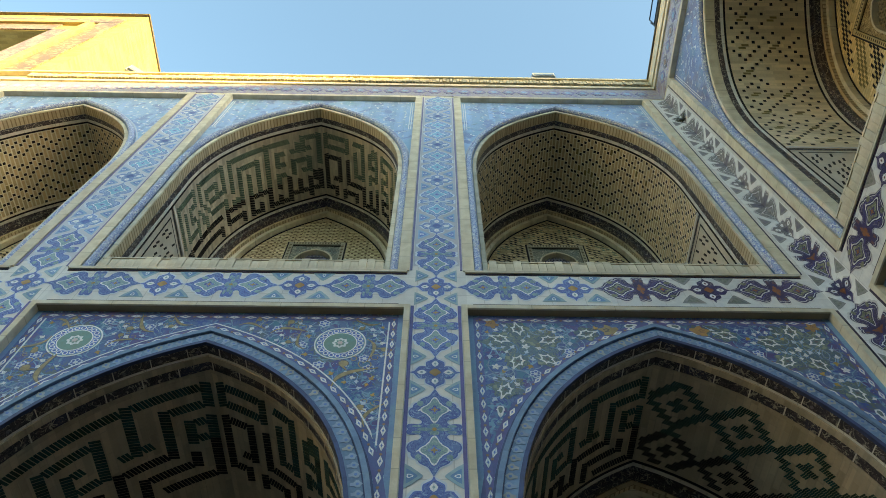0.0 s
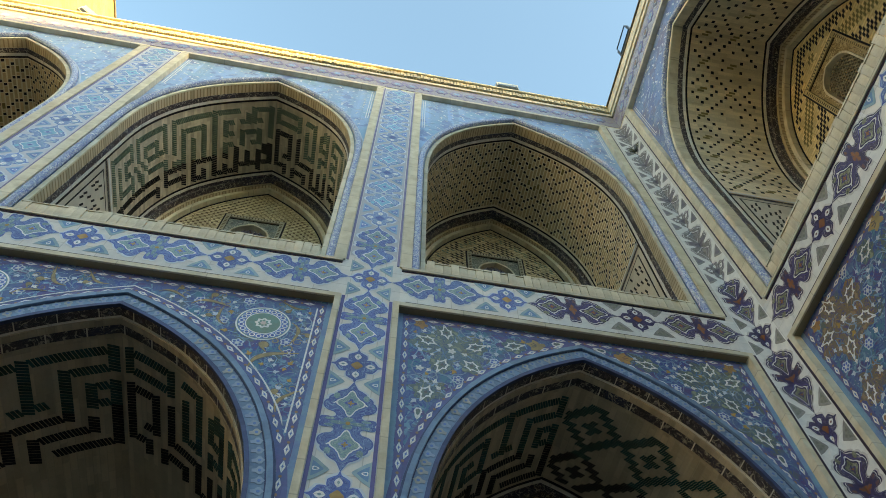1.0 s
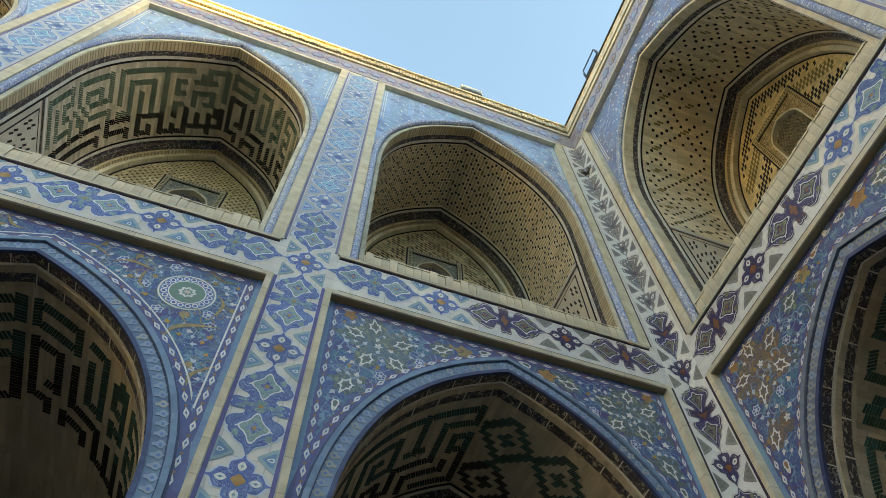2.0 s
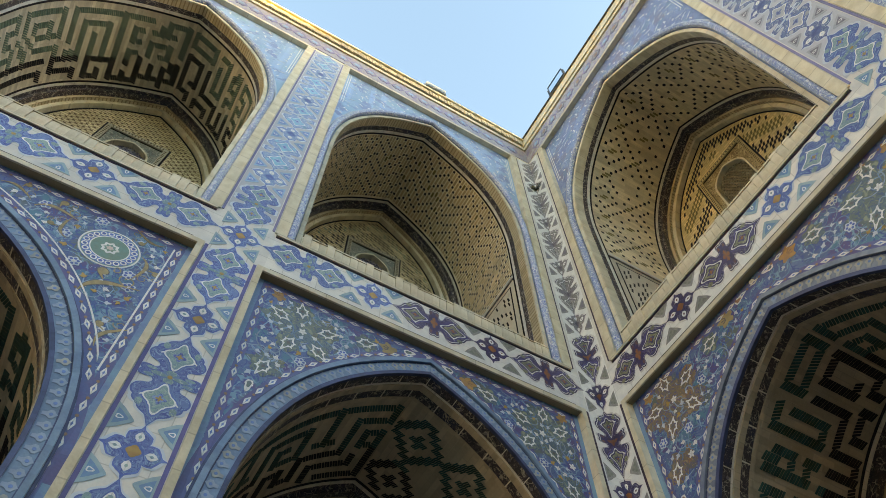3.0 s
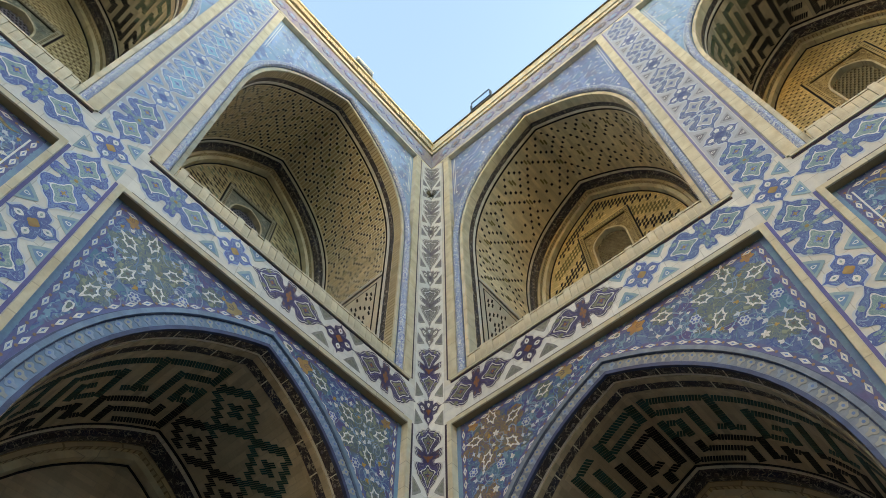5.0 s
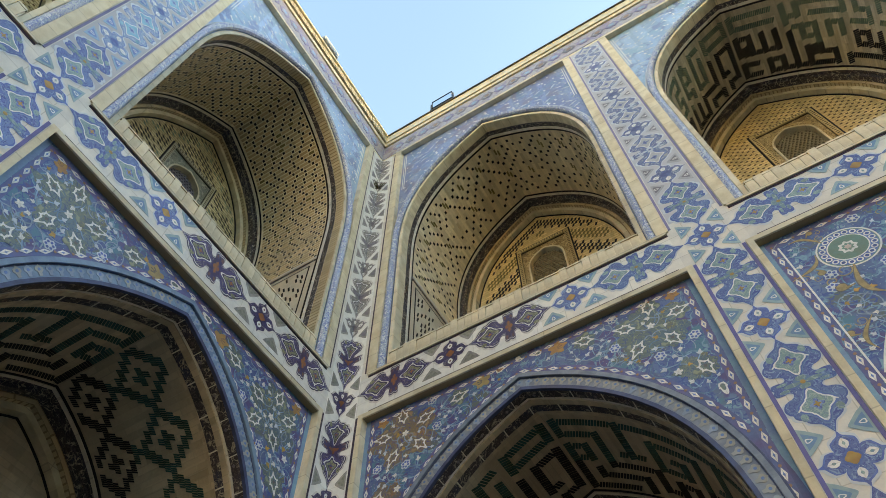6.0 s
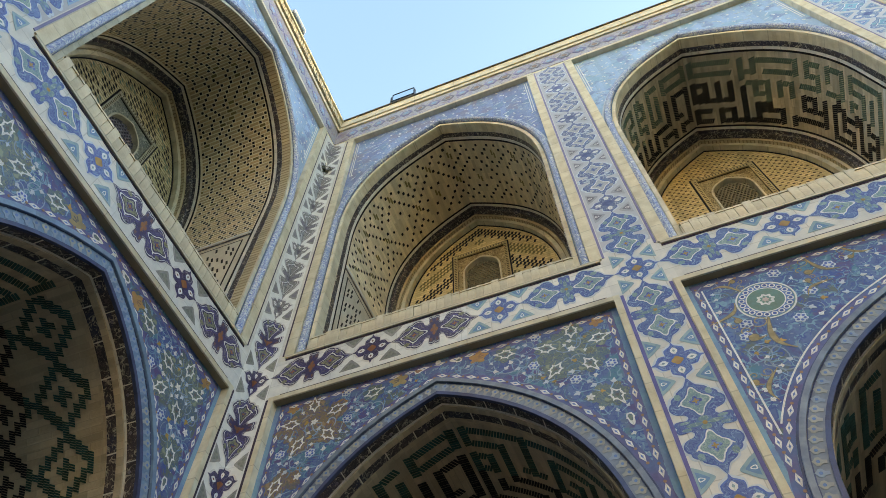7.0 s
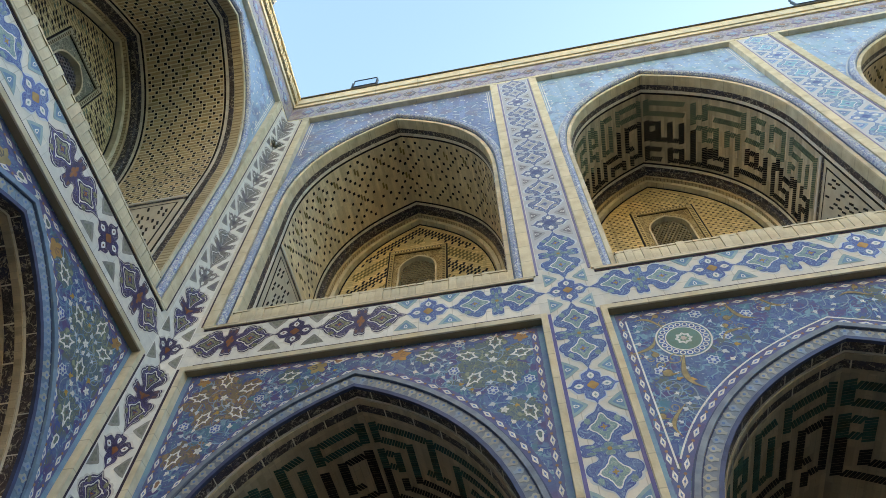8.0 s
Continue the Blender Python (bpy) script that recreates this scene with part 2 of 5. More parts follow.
# ---------------------------------------------------------------- geometry helpers
class Geo:
    """Polygons with a material each, gathered into one mesh."""

    def __init__(self):
        self.v, self.f, self.m, self.uv, self.keys = [], [], [], [], []

    def add(self, pts, key, uv=None):
        if key not in self.keys:
            self.keys.append(key)
        i = len(self.v)
        self.v.extend(tuple(p) for p in pts)
        self.f.append(tuple(range(i, i + len(pts))))
        self.m.append(self.keys.index(key))
        self.uv.append(uv or [(p[0], p[2]) for p in pts])

    def slab(self, pts, low, high, key, side=None):
        """A flat tile: outline pts of (u, v) in the plane of the wall, from depth low to high."""
        self.add([(u, high, v) for u, v in pts], key)
        if low is not None:
            for (a, b), (c, d) in zip(pts, pts[1:] + pts[:1]):
                self.add([(a, low, b), (c, low, d), (c, high, d), (a, high, b)], side or key)

    def box(self, x0, x1, y0, y1, z0, z1, key):
        c = [(x, y, z) for x in (x0, x1) for y in (y0, y1) for z in (z0, z1)]
        for q in ((0, 1, 3, 2), (4, 5, 7, 6), (0, 1, 5, 4), (2, 3, 7, 6), (0, 2, 6, 4), (1, 3, 7, 5)):
            p = [c[i] for i in q]
            flat = [max(v[i] for v in p) - min(v[i] for v in p) for i in range(3)]
            o = flat.index(min(flat))
            a, b = [i for i in range(3) if i != o]
            self.add(p, key, [(v[a], v[b]) for v in p])

    def mesh(self, name):
        me = bpy.data.meshes.new(name)
        me.from_pydata(self.v, [], self.f)
        for k in self.keys:
            me.materials.append(MATS[k])
        me.polygons.foreach_set("material_index", self.m)
        lay = me.uv_layers.new(name="uv")
        lay.data.foreach_set("uv", [c for f in self.uv for p in f for c in p])
        me.update()
        return me


def place(name, data, parent=None, m=None, label="", category="", group="", kind=""):
    me = data.mesh(name) if isinstance(data, Geo) else data
    ob = new(name, me)
    ob.parent = parent
    if m is not None:
        ob.matrix_local = m
    return tagged(ob, label, category, group, kind)


def shift(x, y, z, turn=0.0, sx=1.0, sz=1.0):
    """A place on a wall: turn is in the plane of the wall, in degrees."""
    return Matrix.Translation((x, y, z)) @ Matrix.Rotation(radians(turn), 4, "Y") @ Matrix.Diagonal((sx, 1, sz, 1))


# ---------------------------------------------------------------- plan
CORNER = 3.5            # both walls stand this far from the middle of the court's corner
PITCH = 3.58            # from pier to pier
HALF = 1.525            # half a panel
BAYS = [1.815, 1.815 + PITCH, 1.815 + 2 * PITCH]
LOW_TOP, UP_FOOT, UP_TOP, ROOF = 6.17, 6.77, 12.06, 12.97
SILL = 7.0
RECESS = -0.062
UPPER = dict(a=1.31, spring=9.2, c1=1.25, d=0.75, c2=1.78, h=2.25)
UPPER_NORTH = dict(a=1.31, spring=9.2, c1=1.27, d=0.77, c2=1.87, h=2.37)
LOWER = dict(a=1.28, spring=3.9, c1=0.93, d=0.76, c2=1.51, h=1.83)
LOWER_FLAT = dict(a=1.28, spring=3.9, c1=0.84, d=0.74, c2=1.32, h=1.60)
LOWER_TALL = dict(a=1.28, spring=3.9, c1=0.98, d=0.79, c2=1.61, h=1.95)


def lower_of(sg, c):
    """The lower arch of the bay at c: the north wall's first one is the tallest, the east wall's second one the flattest."""
    if c == BAYS[0]:
        return LOWER_TALL if sg > 0 else LOWER
    return LOWER if sg > 0 else LOWER_FLAT


def upper_of(sg):
    return UPPER_NORTH if sg > 0 else UPPER


def arch(k, off=0.0, n=16, foot=None):
    """Points (dx, z) of a pointed arch from the foot at dx < 0 over the crown to the other foot, moved outwards by off."""
    half = []
    for i in range(n + 1):
        t = i / n
        q = 1 - t
        x = q**3 * k["a"] + 3 * q * q * t * k["a"] + 3 * q * t * t * k["d"]
        z = 3 * q * q * t * k["c1"] + 3 * q * t * t * k["c2"] + t**3 * k["h"]
        dx = 3 * t * t * (0 - k["d"]) + 6 * q * t * (k["d"] - k["a"])
        dz = 3 * q * q * k["c1"] + 6 * q * t * (k["c2"] - k["c1"]) + 3 * t * t * (k["h"] - k["c2"])
        l = math.hypot(dx, dz)
        x, z = x + off * dz / l, z - off * dx / l
        half.append((x, k["spring"] + z))
    if off:
        x0, z0 = half[-2]
        x1, z1 = half[-1]
        if abs(x1 - x0) > 1e-6:
            half[-1] = (0.0, z0 + (z1 - z0) * x0 / (x0 - x1))
    if foot is not None:
        half.insert(0, (half[0][0], foot))
    return [(-x, z) for x, z in half] + [(x, z) for x, z in reversed(half[:-1])]


class Along:
    """Distance along an arch's inner face, from the crown: negative on one side, positive on the other."""

    def __init__(self, k, foot):
        p = arch(k, 0, 40, foot)
        p = [(-x, z) for x, z in p]
        self.p = p
        mid = len(p) // 2
        d = [0.0]
        for (x0, z0), (x1, z1) in zip(p, p[1:]):
            d.append(d[-1] + math.hypot(x1 - x0, z1 - z0))
        self.u = [v - d[mid] for v in d]

    def at(self, u, h=0.0):
        """(dx, z) at u, raised by h towards the inside."""
        u = min(max(u, self.u[0]), self.u[-1])
        i = min(max(int(np.searchsorted(self.u, u)) - 1, 0), len(self.p) - 2)
        (x0, z0), (x1, z1) = self.p[i], self.p[i + 1]
        l = self.u[i + 1] - self.u[i]
        t = (u - self.u[i]) / l
        nx, nz = (z1 - z0) / l, -(x1 - x0) / l
        x, z = x0 + (x1 - x0) * t, z0 + (z1 - z0) * t
        side = -1 if nx * x > 0 else 1
        return x + nx * h * side, z + nz * h * side

    def find(self, z):
        """u > 0 at which the face reaches the height z."""
        for u0, u1, (_, z0), (_, z1) in zip(self.u, self.u[1:], self.p, self.p[1:]):
            if u1 > 0 and z0 >= z > z1:
                return u0 + (u1 - u0) * (z0 - z) / (z0 - z1)
        return self.u[-1]




# ---------------------------------------------------------------- the two walls of the court's corner
def panel_face(g, c, sg, k, z0, z1, n, key, foot):
    """A recessed panel round an arched opening."""
    p = arch(k, 0, 16, foot)
    for (x0, a), (x1, b) in zip(p, p[1:]):
        if abs(x1 - x0) > 1e-6:
            g.add([(sg * (c + x0), n, a), (sg * (c + x1), n, b), (sg * (c + x1), n, z1), (sg * (c + x0), n, z1)], key)
    a = k["a"]
    for q in (-1, 1):
        g.add([(sg * (c + q * a), n, z0), (sg * (c + q * HALF), n, z0), (sg * (c + q * HALF), n, z1), (sg * (c + q * a), n, z1)], key)


def strip(g, sg, c, k, o0, o1, n0, n1, key, foot):
    """A band that follows an arch, between offsets o0 and o1, standing from depth n0 to n1."""
    p, q = arch(k, o0, 16, foot), arch(k, o1, 16, foot)
    d = 0
    for i in range(len(p) - 1):
        a, b, e, f = p[i], p[i + 1], q[i + 1], q[i]
        l = math.hypot(b[0] - a[0], b[1] - a[1])
        P = [(sg * (c + x), n1, z) for x, z in (a, b, e, f)]
        g.add(P, key, [(d, 0), (d + l, 0), (d + l, o1 - o0), (d, o1 - o0)])
        for s, t in ((a, b), (f, e)):
            g.add([(sg * (c + s[0]), n0, s[1]), (sg * (c + t[0]), n0, t[1]), (sg * (c + t[0]), n1, t[1]), (sg * (c + s[0]), n1, s[1])], key)
        d += l


def rect(g, sg, s0, s1, z0, z1, n, key, low=None):
    g.slab([(sg * s0, z0), (sg * s1, z0), (sg * s1, z1), (sg * s0, z1)], low, n, key)


def vault(g, sg, c, al, n0, n1, key, h=0.0, u0=None, u1=None, step=0.12):
    """The inner face of a niche between depths n0 and n1, from u0 to u1 along it."""
    u0, u1 = al.u[0] if u0 is None else u0, al.u[-1] if u1 is None else u1
    us = sorted({u0, u1, *[u for u in al.u if u0 < u < u1]})
    for a, b in zip(us, us[1:]):
        (x0, z0), (x1, z1) = al.at(a + 1e-6, h), al.at(b - 1e-6, h)
        g.add([(sg * (c + x0), n0, z0), (sg * (c + x1), n0, z1), (sg * (c + x1), n1, z1), (sg * (c + x0), n1, z0)], key, [(n0, a), (n0, b), (n1, b), (n1, a)])
        if h:
            for n in (n0, n1):
                (x2, z2), (x3, z3) = al.at(a + 1e-6), al.at(b - 1e-6)
                g.add([(sg * (c + x0), n, z0), (sg * (c + x1), n, z1), (sg * (c + x3), n, z3), (sg * (c + x2), n, z2)], key)


def court_wall(name, m, sg, length, label):
    g = Geo()
    # piers, frieze and top band in the plane of the wall
    piers = [(0.0, 0.29)] + [(c + HALF, c + PITCH - HALF) for c in BAYS[:-1]] + [(BAYS[-1] + HALF, length)]
    for s0, s1 in piers:
        g.add([(sg * s0, 0, 0), (sg * s1, 0, 0), (sg * s1, 0, UP_TOP), (sg * s0, 0, UP_TOP)], "cream")
    for c in BAYS:
        g.add([(sg * (c - HALF), 0, LOW_TOP), (sg * (c + HALF), 0, LOW_TOP), (sg * (c + HALF), 0, UP_FOOT), (sg * (c - HALF), 0, UP_FOOT)], "cream")
        for z0, z1 in ((0, LOW_TOP), (UP_FOOT, UP_TOP)):
            for q in (-1, 1):
                x = sg * (c + q * HALF)
                g.add([(x, 0, z0), (x, RECESS, z0), (x, RECESS, z1), (x, 0, z1)], "mould")
            # level reveals get darker brick than the cream sides, painting in their shade
            for z in (z0, z1):
                g.add([(sg * (c - HALF), 0, z), (sg * (c + HALF), 0, z), (sg * (c + HALF), RECESS, z), (sg * (c - HALF), RECESS, z)], "brick")
        panel_face(g, c, sg, lower_of(sg, c), 0, LOW_TOP, RECESS, "field", 0.0)
        panel_face(g, c, sg, upper_of(sg), UP_FOOT, UP_TOP, RECESS, "upfield_old" if sg < 0 and c == BAYS[0] else "upfield", UP_FOOT)
    g.add([(0, 0, UP_TOP), (sg * length, 0, UP_TOP), (sg * length, 0, ROOF), (0, 0, ROOF)], "mould")
    g.add([(0, 0, ROOF), (sg * length, 0, ROOF), (sg * length, -3.2, ROOF), (sg * -3.2, -3.2, ROOF), (sg * -3.2, 0, ROOF)], "plaster")
    g.add([(sg * -3.2, -3.2, 0), (sg * length, -3.2, 0), (sg * length, -3.2, ROOF), (sg * -3.2, -3.2, ROOF)], "plaster")
    g.add([(sg * length, 0, 0), (sg * length, -3.2, 0), (sg * length, -3.2, ROOF), (sg * length, 0, ROOF)], "plaster")
    wall = place(name, g, None, m, label, "wall", kind="structure")
    return wall


NORTH = Matrix.Translation((CORNER, CORNER, 0)) @ Matrix.Rotation(radians(180), 4, "Z")
EAST = Matrix.Translation((CORNER, CORNER, 0)) @ Matrix.Rotation(radians(90), 4, "Z")
walls = [(court_wall("wall_north", NORTH, 1, 30.0, "two-storey tiled court wall with arched niches"), 1),
         (court_wall("wall_east", EAST, -1, 30.0, "two-storey tiled court wall with arched niches"), -1)]


def on_vault(g, sg, c, al, pts, h, key):
    """A thin glazed brick on a niche's inner face; pts are (u, n)."""
    top = []
    low = []
    for u, n in pts:
        x, z = al.at(u, h)
        top.append((sg * (c + x), n, z))
        x, z = al.at(u, 0)
        low.append((sg * (c + x), n, z))
    g.add(top, key)
    for i in range(len(pts)):
        j = (i + 1) % len(pts)
        g.add([top[i], top[j], low[j], low[i]], key)


def arch_height(k, off, x):
    p = arch(k, off, 24)
    x = abs(x)
    for (x0, a), (x1, b) in zip(p, p[1:]):
        if x0 <= -x <= x1:
            return a + (b - a) * (-x - x0) / max(x1 - x0, 1e-9)
    return k["spring"]


# square brick writing of the vaults, from the crown outwards and from the front to the back: # green glaze, % black glaze
WRITING = {
    "long": [
        "#######.#.########.###.####.########",
        "#.......#.#......#.#...#..#.#......#",
        "#######.###.######.###.#..#.####.#.#",
        "........#............#....#....#.#.#",
        "%%%.%.%..####.###.####.####.##.#.#.#",
        "%.%.%.%.%.#.#.#.#........%..#..#.#.#",
        "%%%.%.%.%.###.#.#.%%%.%.%%%..%%.%..#",
        "%%%%%%%.%...#.....%.%.%.%.%%%%%.%%%#",
        "........%.%%%.....%%%%%.%.%...%...%.",
        "%%%.%%%.%.%%%%%.......%.%.%%%.%.%%%.",
        "%...%.%.%.%...%.%%%%%%%.%...%.%.%.%.",
        "%%%.%%%%%%%%%%%.%.......%%%%%.%%%.%.",
    ],
    "broad": [
        "####..#############.########.#######",
        "#..##.....#.......#.#......#.#.....#",
        "#.####.##.#.#####.#.#.####.#.###.#.#",
        "#.......#.#.#...#.#.#.#..#.#...#.#.#",
        "#.####.##.#.#.#.#.#.#####.#.#.##.#.#",
        "#.#..#....#.#.#.#.#......#.#.#...#.#",
        "..##.#.##.#.#.#.#...#####.##.#####.#",
        "%%....%.#.#.#.#.###.#.....#..#......",
        "%%%.%.%.%.%%%%%.%%%%%.%%%%%%%%%%%%%.",
        "%.%.%.%...%...%.....%............%.%",
        "%%%%%%%.%.%.%.%.%%%%%.%%%%%%%%%%.%.%",
        "..%...%%%%%.%%%.%.....%...........%%",
    ],
    "tall": [
        "######.###..##.######.#######.####.#",
        "#....#...#.###.#....#.#.....#.#..#.#",
        "######.#.#.#.#.###..#.#.###.#.#.##.#",
        ".......#.#.###...#..#.#.#.#.#.#....#",
        "%%%%.%.#.#...#.###.##.#.#.#.#.######",
        "%..%.%.#.#.###.#...#..#.#.#.#.......",
        "%..%.%.###.#...###.##...#.#.###.####",
        "%..%.%.......#...#..#.%.#...#...#..#",
        "%.%%.%%%%%.%.%.%%%.%%.%%%%%.%.%%%%.%",
        "%........%.%.%.%...%..%...%.%.%..%.%",
        "%%%.%%%%.%.%.%.%%%.%.%%.%.%.%%%.%%.%",
        "..%.%..%.%%%%%...%%%.%..%%%......%%%",
    ],
    "slanted": [
        "####################################",
        "#......#..........#.........#.......",
        "#####..#..######..#..#####..#..#####",
        "....#..#..#....#..#..#...#..#..#...#",
        "###.#..#..#.##.#..#..#.#.#..#..#.#.#",
        "#.#.#.###.#..#.#.###.#.###..####.###",
        "###.#.....####.#.....#..............",
        "%...%%%%%%.....%%%%%.%%%%%%.%%%.%%%%",
        "%.%......%.%%%.....%......%.%.%.%..%",
        "%.%%%%%%.%.%.%.%%%.%.%%%%.%.%.%.%.%%",
        "%......%.%%%.%.%.%.%.%..%.%.%.%%%.%.",
        "%%%%%%.%.....%%%.%%%.%%%%.%%%.....%%",
    ],
}


def diaper(i, j):
    """Stepped lozenges with a small cross inside, in place of writing."""
    a, b = abs((i + 1) % 10 - 5), abs((j + 1) % 10 - 5)
    return a + b in (4, 5) or a + b == 0 or (a + b == 1 and (i + j) % 2)


def lettering(g, sg, c, al, u_end, n0, n1, halves, upper):
    """Square brick writing round the vault, out of slanted glazed bricks; halves: the writing on either side of the crown."""
    rows = 12
    cell = (n0 - n1) / rows
    wide = u_end / 36.9 if upper else cell
    sa = math.sin(radians(32))
    whole = rows, cell, wide
    for side, text in zip((-1, 1), halves):
        rows, cell, wide = whole
        if text == "diaper":
            rows, cell, wide = 18, cell * 12 / 18, wide * 12 / 18
        cols = int((u_end - 0.3 * wide) / wide)
        for i in range(rows):
            for j in range(cols):
                if text == "diaper":
                    at = lambda p, v: diaper(p, v) if p >= 0 and v >= 0 else False
                else:
                    b = WRITING[text]
                    at = lambda p, v: 0 <= p < rows and 0 <= v and b[p][v % len(b[p])] != "."
                if not at(i, j):
                    continue
                green = (i < 11 if text == "diaper" else WRITING[text][i][j % 36] == "#")
                key = "black" if not green else "green2" if upper else "teal_brick"
                u, n = side * (j + 0.75) * wide, n0 - (i + 0.5) * cell
                level = text == "diaper" or (at(i, j - 1) or at(i, j + 1)) and not (at(i - 1, j) or at(i + 1, j))
                for q in (-0.34, 0.0, 0.34):
                    if level:
                        # a level stroke: slanted bricks side by side
                        l, w = cell * 0.47, wide * 0.13
                        pts = [(u + side * (q * wide + a * sa * 0.85 + e), n + a) for a, e in ((-l, -w), (l, -w), (l, w), (-l, w))]
                    else:
                        # an upright stroke: slanted bricks one above the other
                        l, w = wide * 0.48, cell * 0.13
                        pts = [(u + side * a, n + q * cell + a * sa * 0.85 + e) for a, e in ((-l, -w), (l, -w), (l, w), (-l, w))]
                    on_vault(g, sg, c, al, pts, 0.004, key)


def dotted(g, sg, c, al, u_end, n0, n1, seed):
    """Small black glazed ends of brick, set in stepped lozenges, with a few longer olive ones in pairs."""
    rnd = random.Random(seed)
    cell = 0.070
    cols, rows = int(u_end / cell), int((n0 - n1) / cell)
    for i in range(-cols, cols):
        for j in range(rows):
            a, b = abs((i + 6) % 12 - 6), abs((j + 4) % 12 - 6)
            d = a + b
            pair = (a, b) in ((0, 6), (6, 0), (0, 0), (6, 6))
            if not (d in (6, 3) or pair or (d == 9 and i % 2)) or rnd.random() < 0.06:
                continue
            u, n = (i + 0.5) * cell, n0 - (j + 0.5) * cell
            s = 0.0185 + 0.003 * rnd.random()
            if pair:
                for e in (-0.022, 0.022):
                    v, w, t = u + e, s * 0.75, s * 2.3
                    on_vault(g, sg, c, al, [(v - w, n - t + e), (v + w, n - t + e), (v + w, n + t + e), (v - w, n + t + e)], 0.003, "olive_dash")
            else:
                on_vault(g, sg, c, al, [(u - s, n - s), (u + s, n - s), (u + s, n + s), (u - s, n + s)], 0.003, "black")


def coursed(g, sg, c, al, u_end, n0, n1, seed):
    """Courses of tan brick in wide pale joints, with black square ends that step from course to course."""
    rnd = random.Random(seed)
    cell, pitch, gap = 0.050, 0.058, 0.0085
    cols, rows = int(u_end / pitch), int((n0 - n1) / cell)
    for i in range(-cols, cols):
        u0, u1 = i * pitch + gap, (i + 1) * pitch - gap
        start = abs(i % 12 - 6) + 3 * (i // 12) + (2 if i % 5 == 2 else 0)
        j = 0
        while j < rows:
            at = (j + start) % 7
            end = j + 1
            if at in (0, 4):
                key, gap_n = "black", 0.006
                if rnd.random() < 0.05:
                    end, key = j + 2, "olive_dash"
            else:
                while end < rows and (end + start) % 7 not in (0, 4):
                    end += 1
                key, gap_n = rnd.choice(["vault_tan", "vault_tan", "vault_tan_dark", "vault_tan_warm"]), 0.0065
            a, b = n0 - j * cell - gap_n, n0 - min(end, rows) * cell + gap_n
            w = 0.002 * rnd.random()
            on_vault(g, sg, c, al, [(u0 + w, b), (u1 - w, b), (u1 - w, a), (u0 + w, a)], 0.0015 + 0.001 * rnd.random(), key)
            j = end


MATS["vault_mortar"] = mat("pale_vault_mortar", (0.80, 0.75, 0.62), (0.72, 0.66, 0.53), 6, 0.85, 0.25, 60, 0.2)
MATS["vault_tan"] = mat("tan_vault_brick", (0.53, 0.43, 0.28), (0.45, 0.36, 0.23), 9, 0.8, 0.25, 70, 0.25)
MATS["vault_tan_dark"] = mat("drab_vault_brick", (0.45, 0.375, 0.255), (0.38, 0.315, 0.21), 9, 0.8, 0.25, 70, 0.25)
MATS["vault_tan_warm"] = mat("warm_vault_brick", (0.58, 0.45, 0.29), (0.50, 0.38, 0.24), 9, 0.8, 0.25, 70, 0.25)
MATS["teal_brick"] = mat("dark_teal_brick_glaze", (0.028, 0.095, 0.095), (0.035, 0.062, 0.042), 8, 0.5, 0.1, 60, 0.4, spec=0.18)
MATS["green2"] = mat("dull_green_glaze", (0.14, 0.20, 0.15), (0.10, 0.15, 0.12), 10, 0.35, 0.1, 60, 0.3)


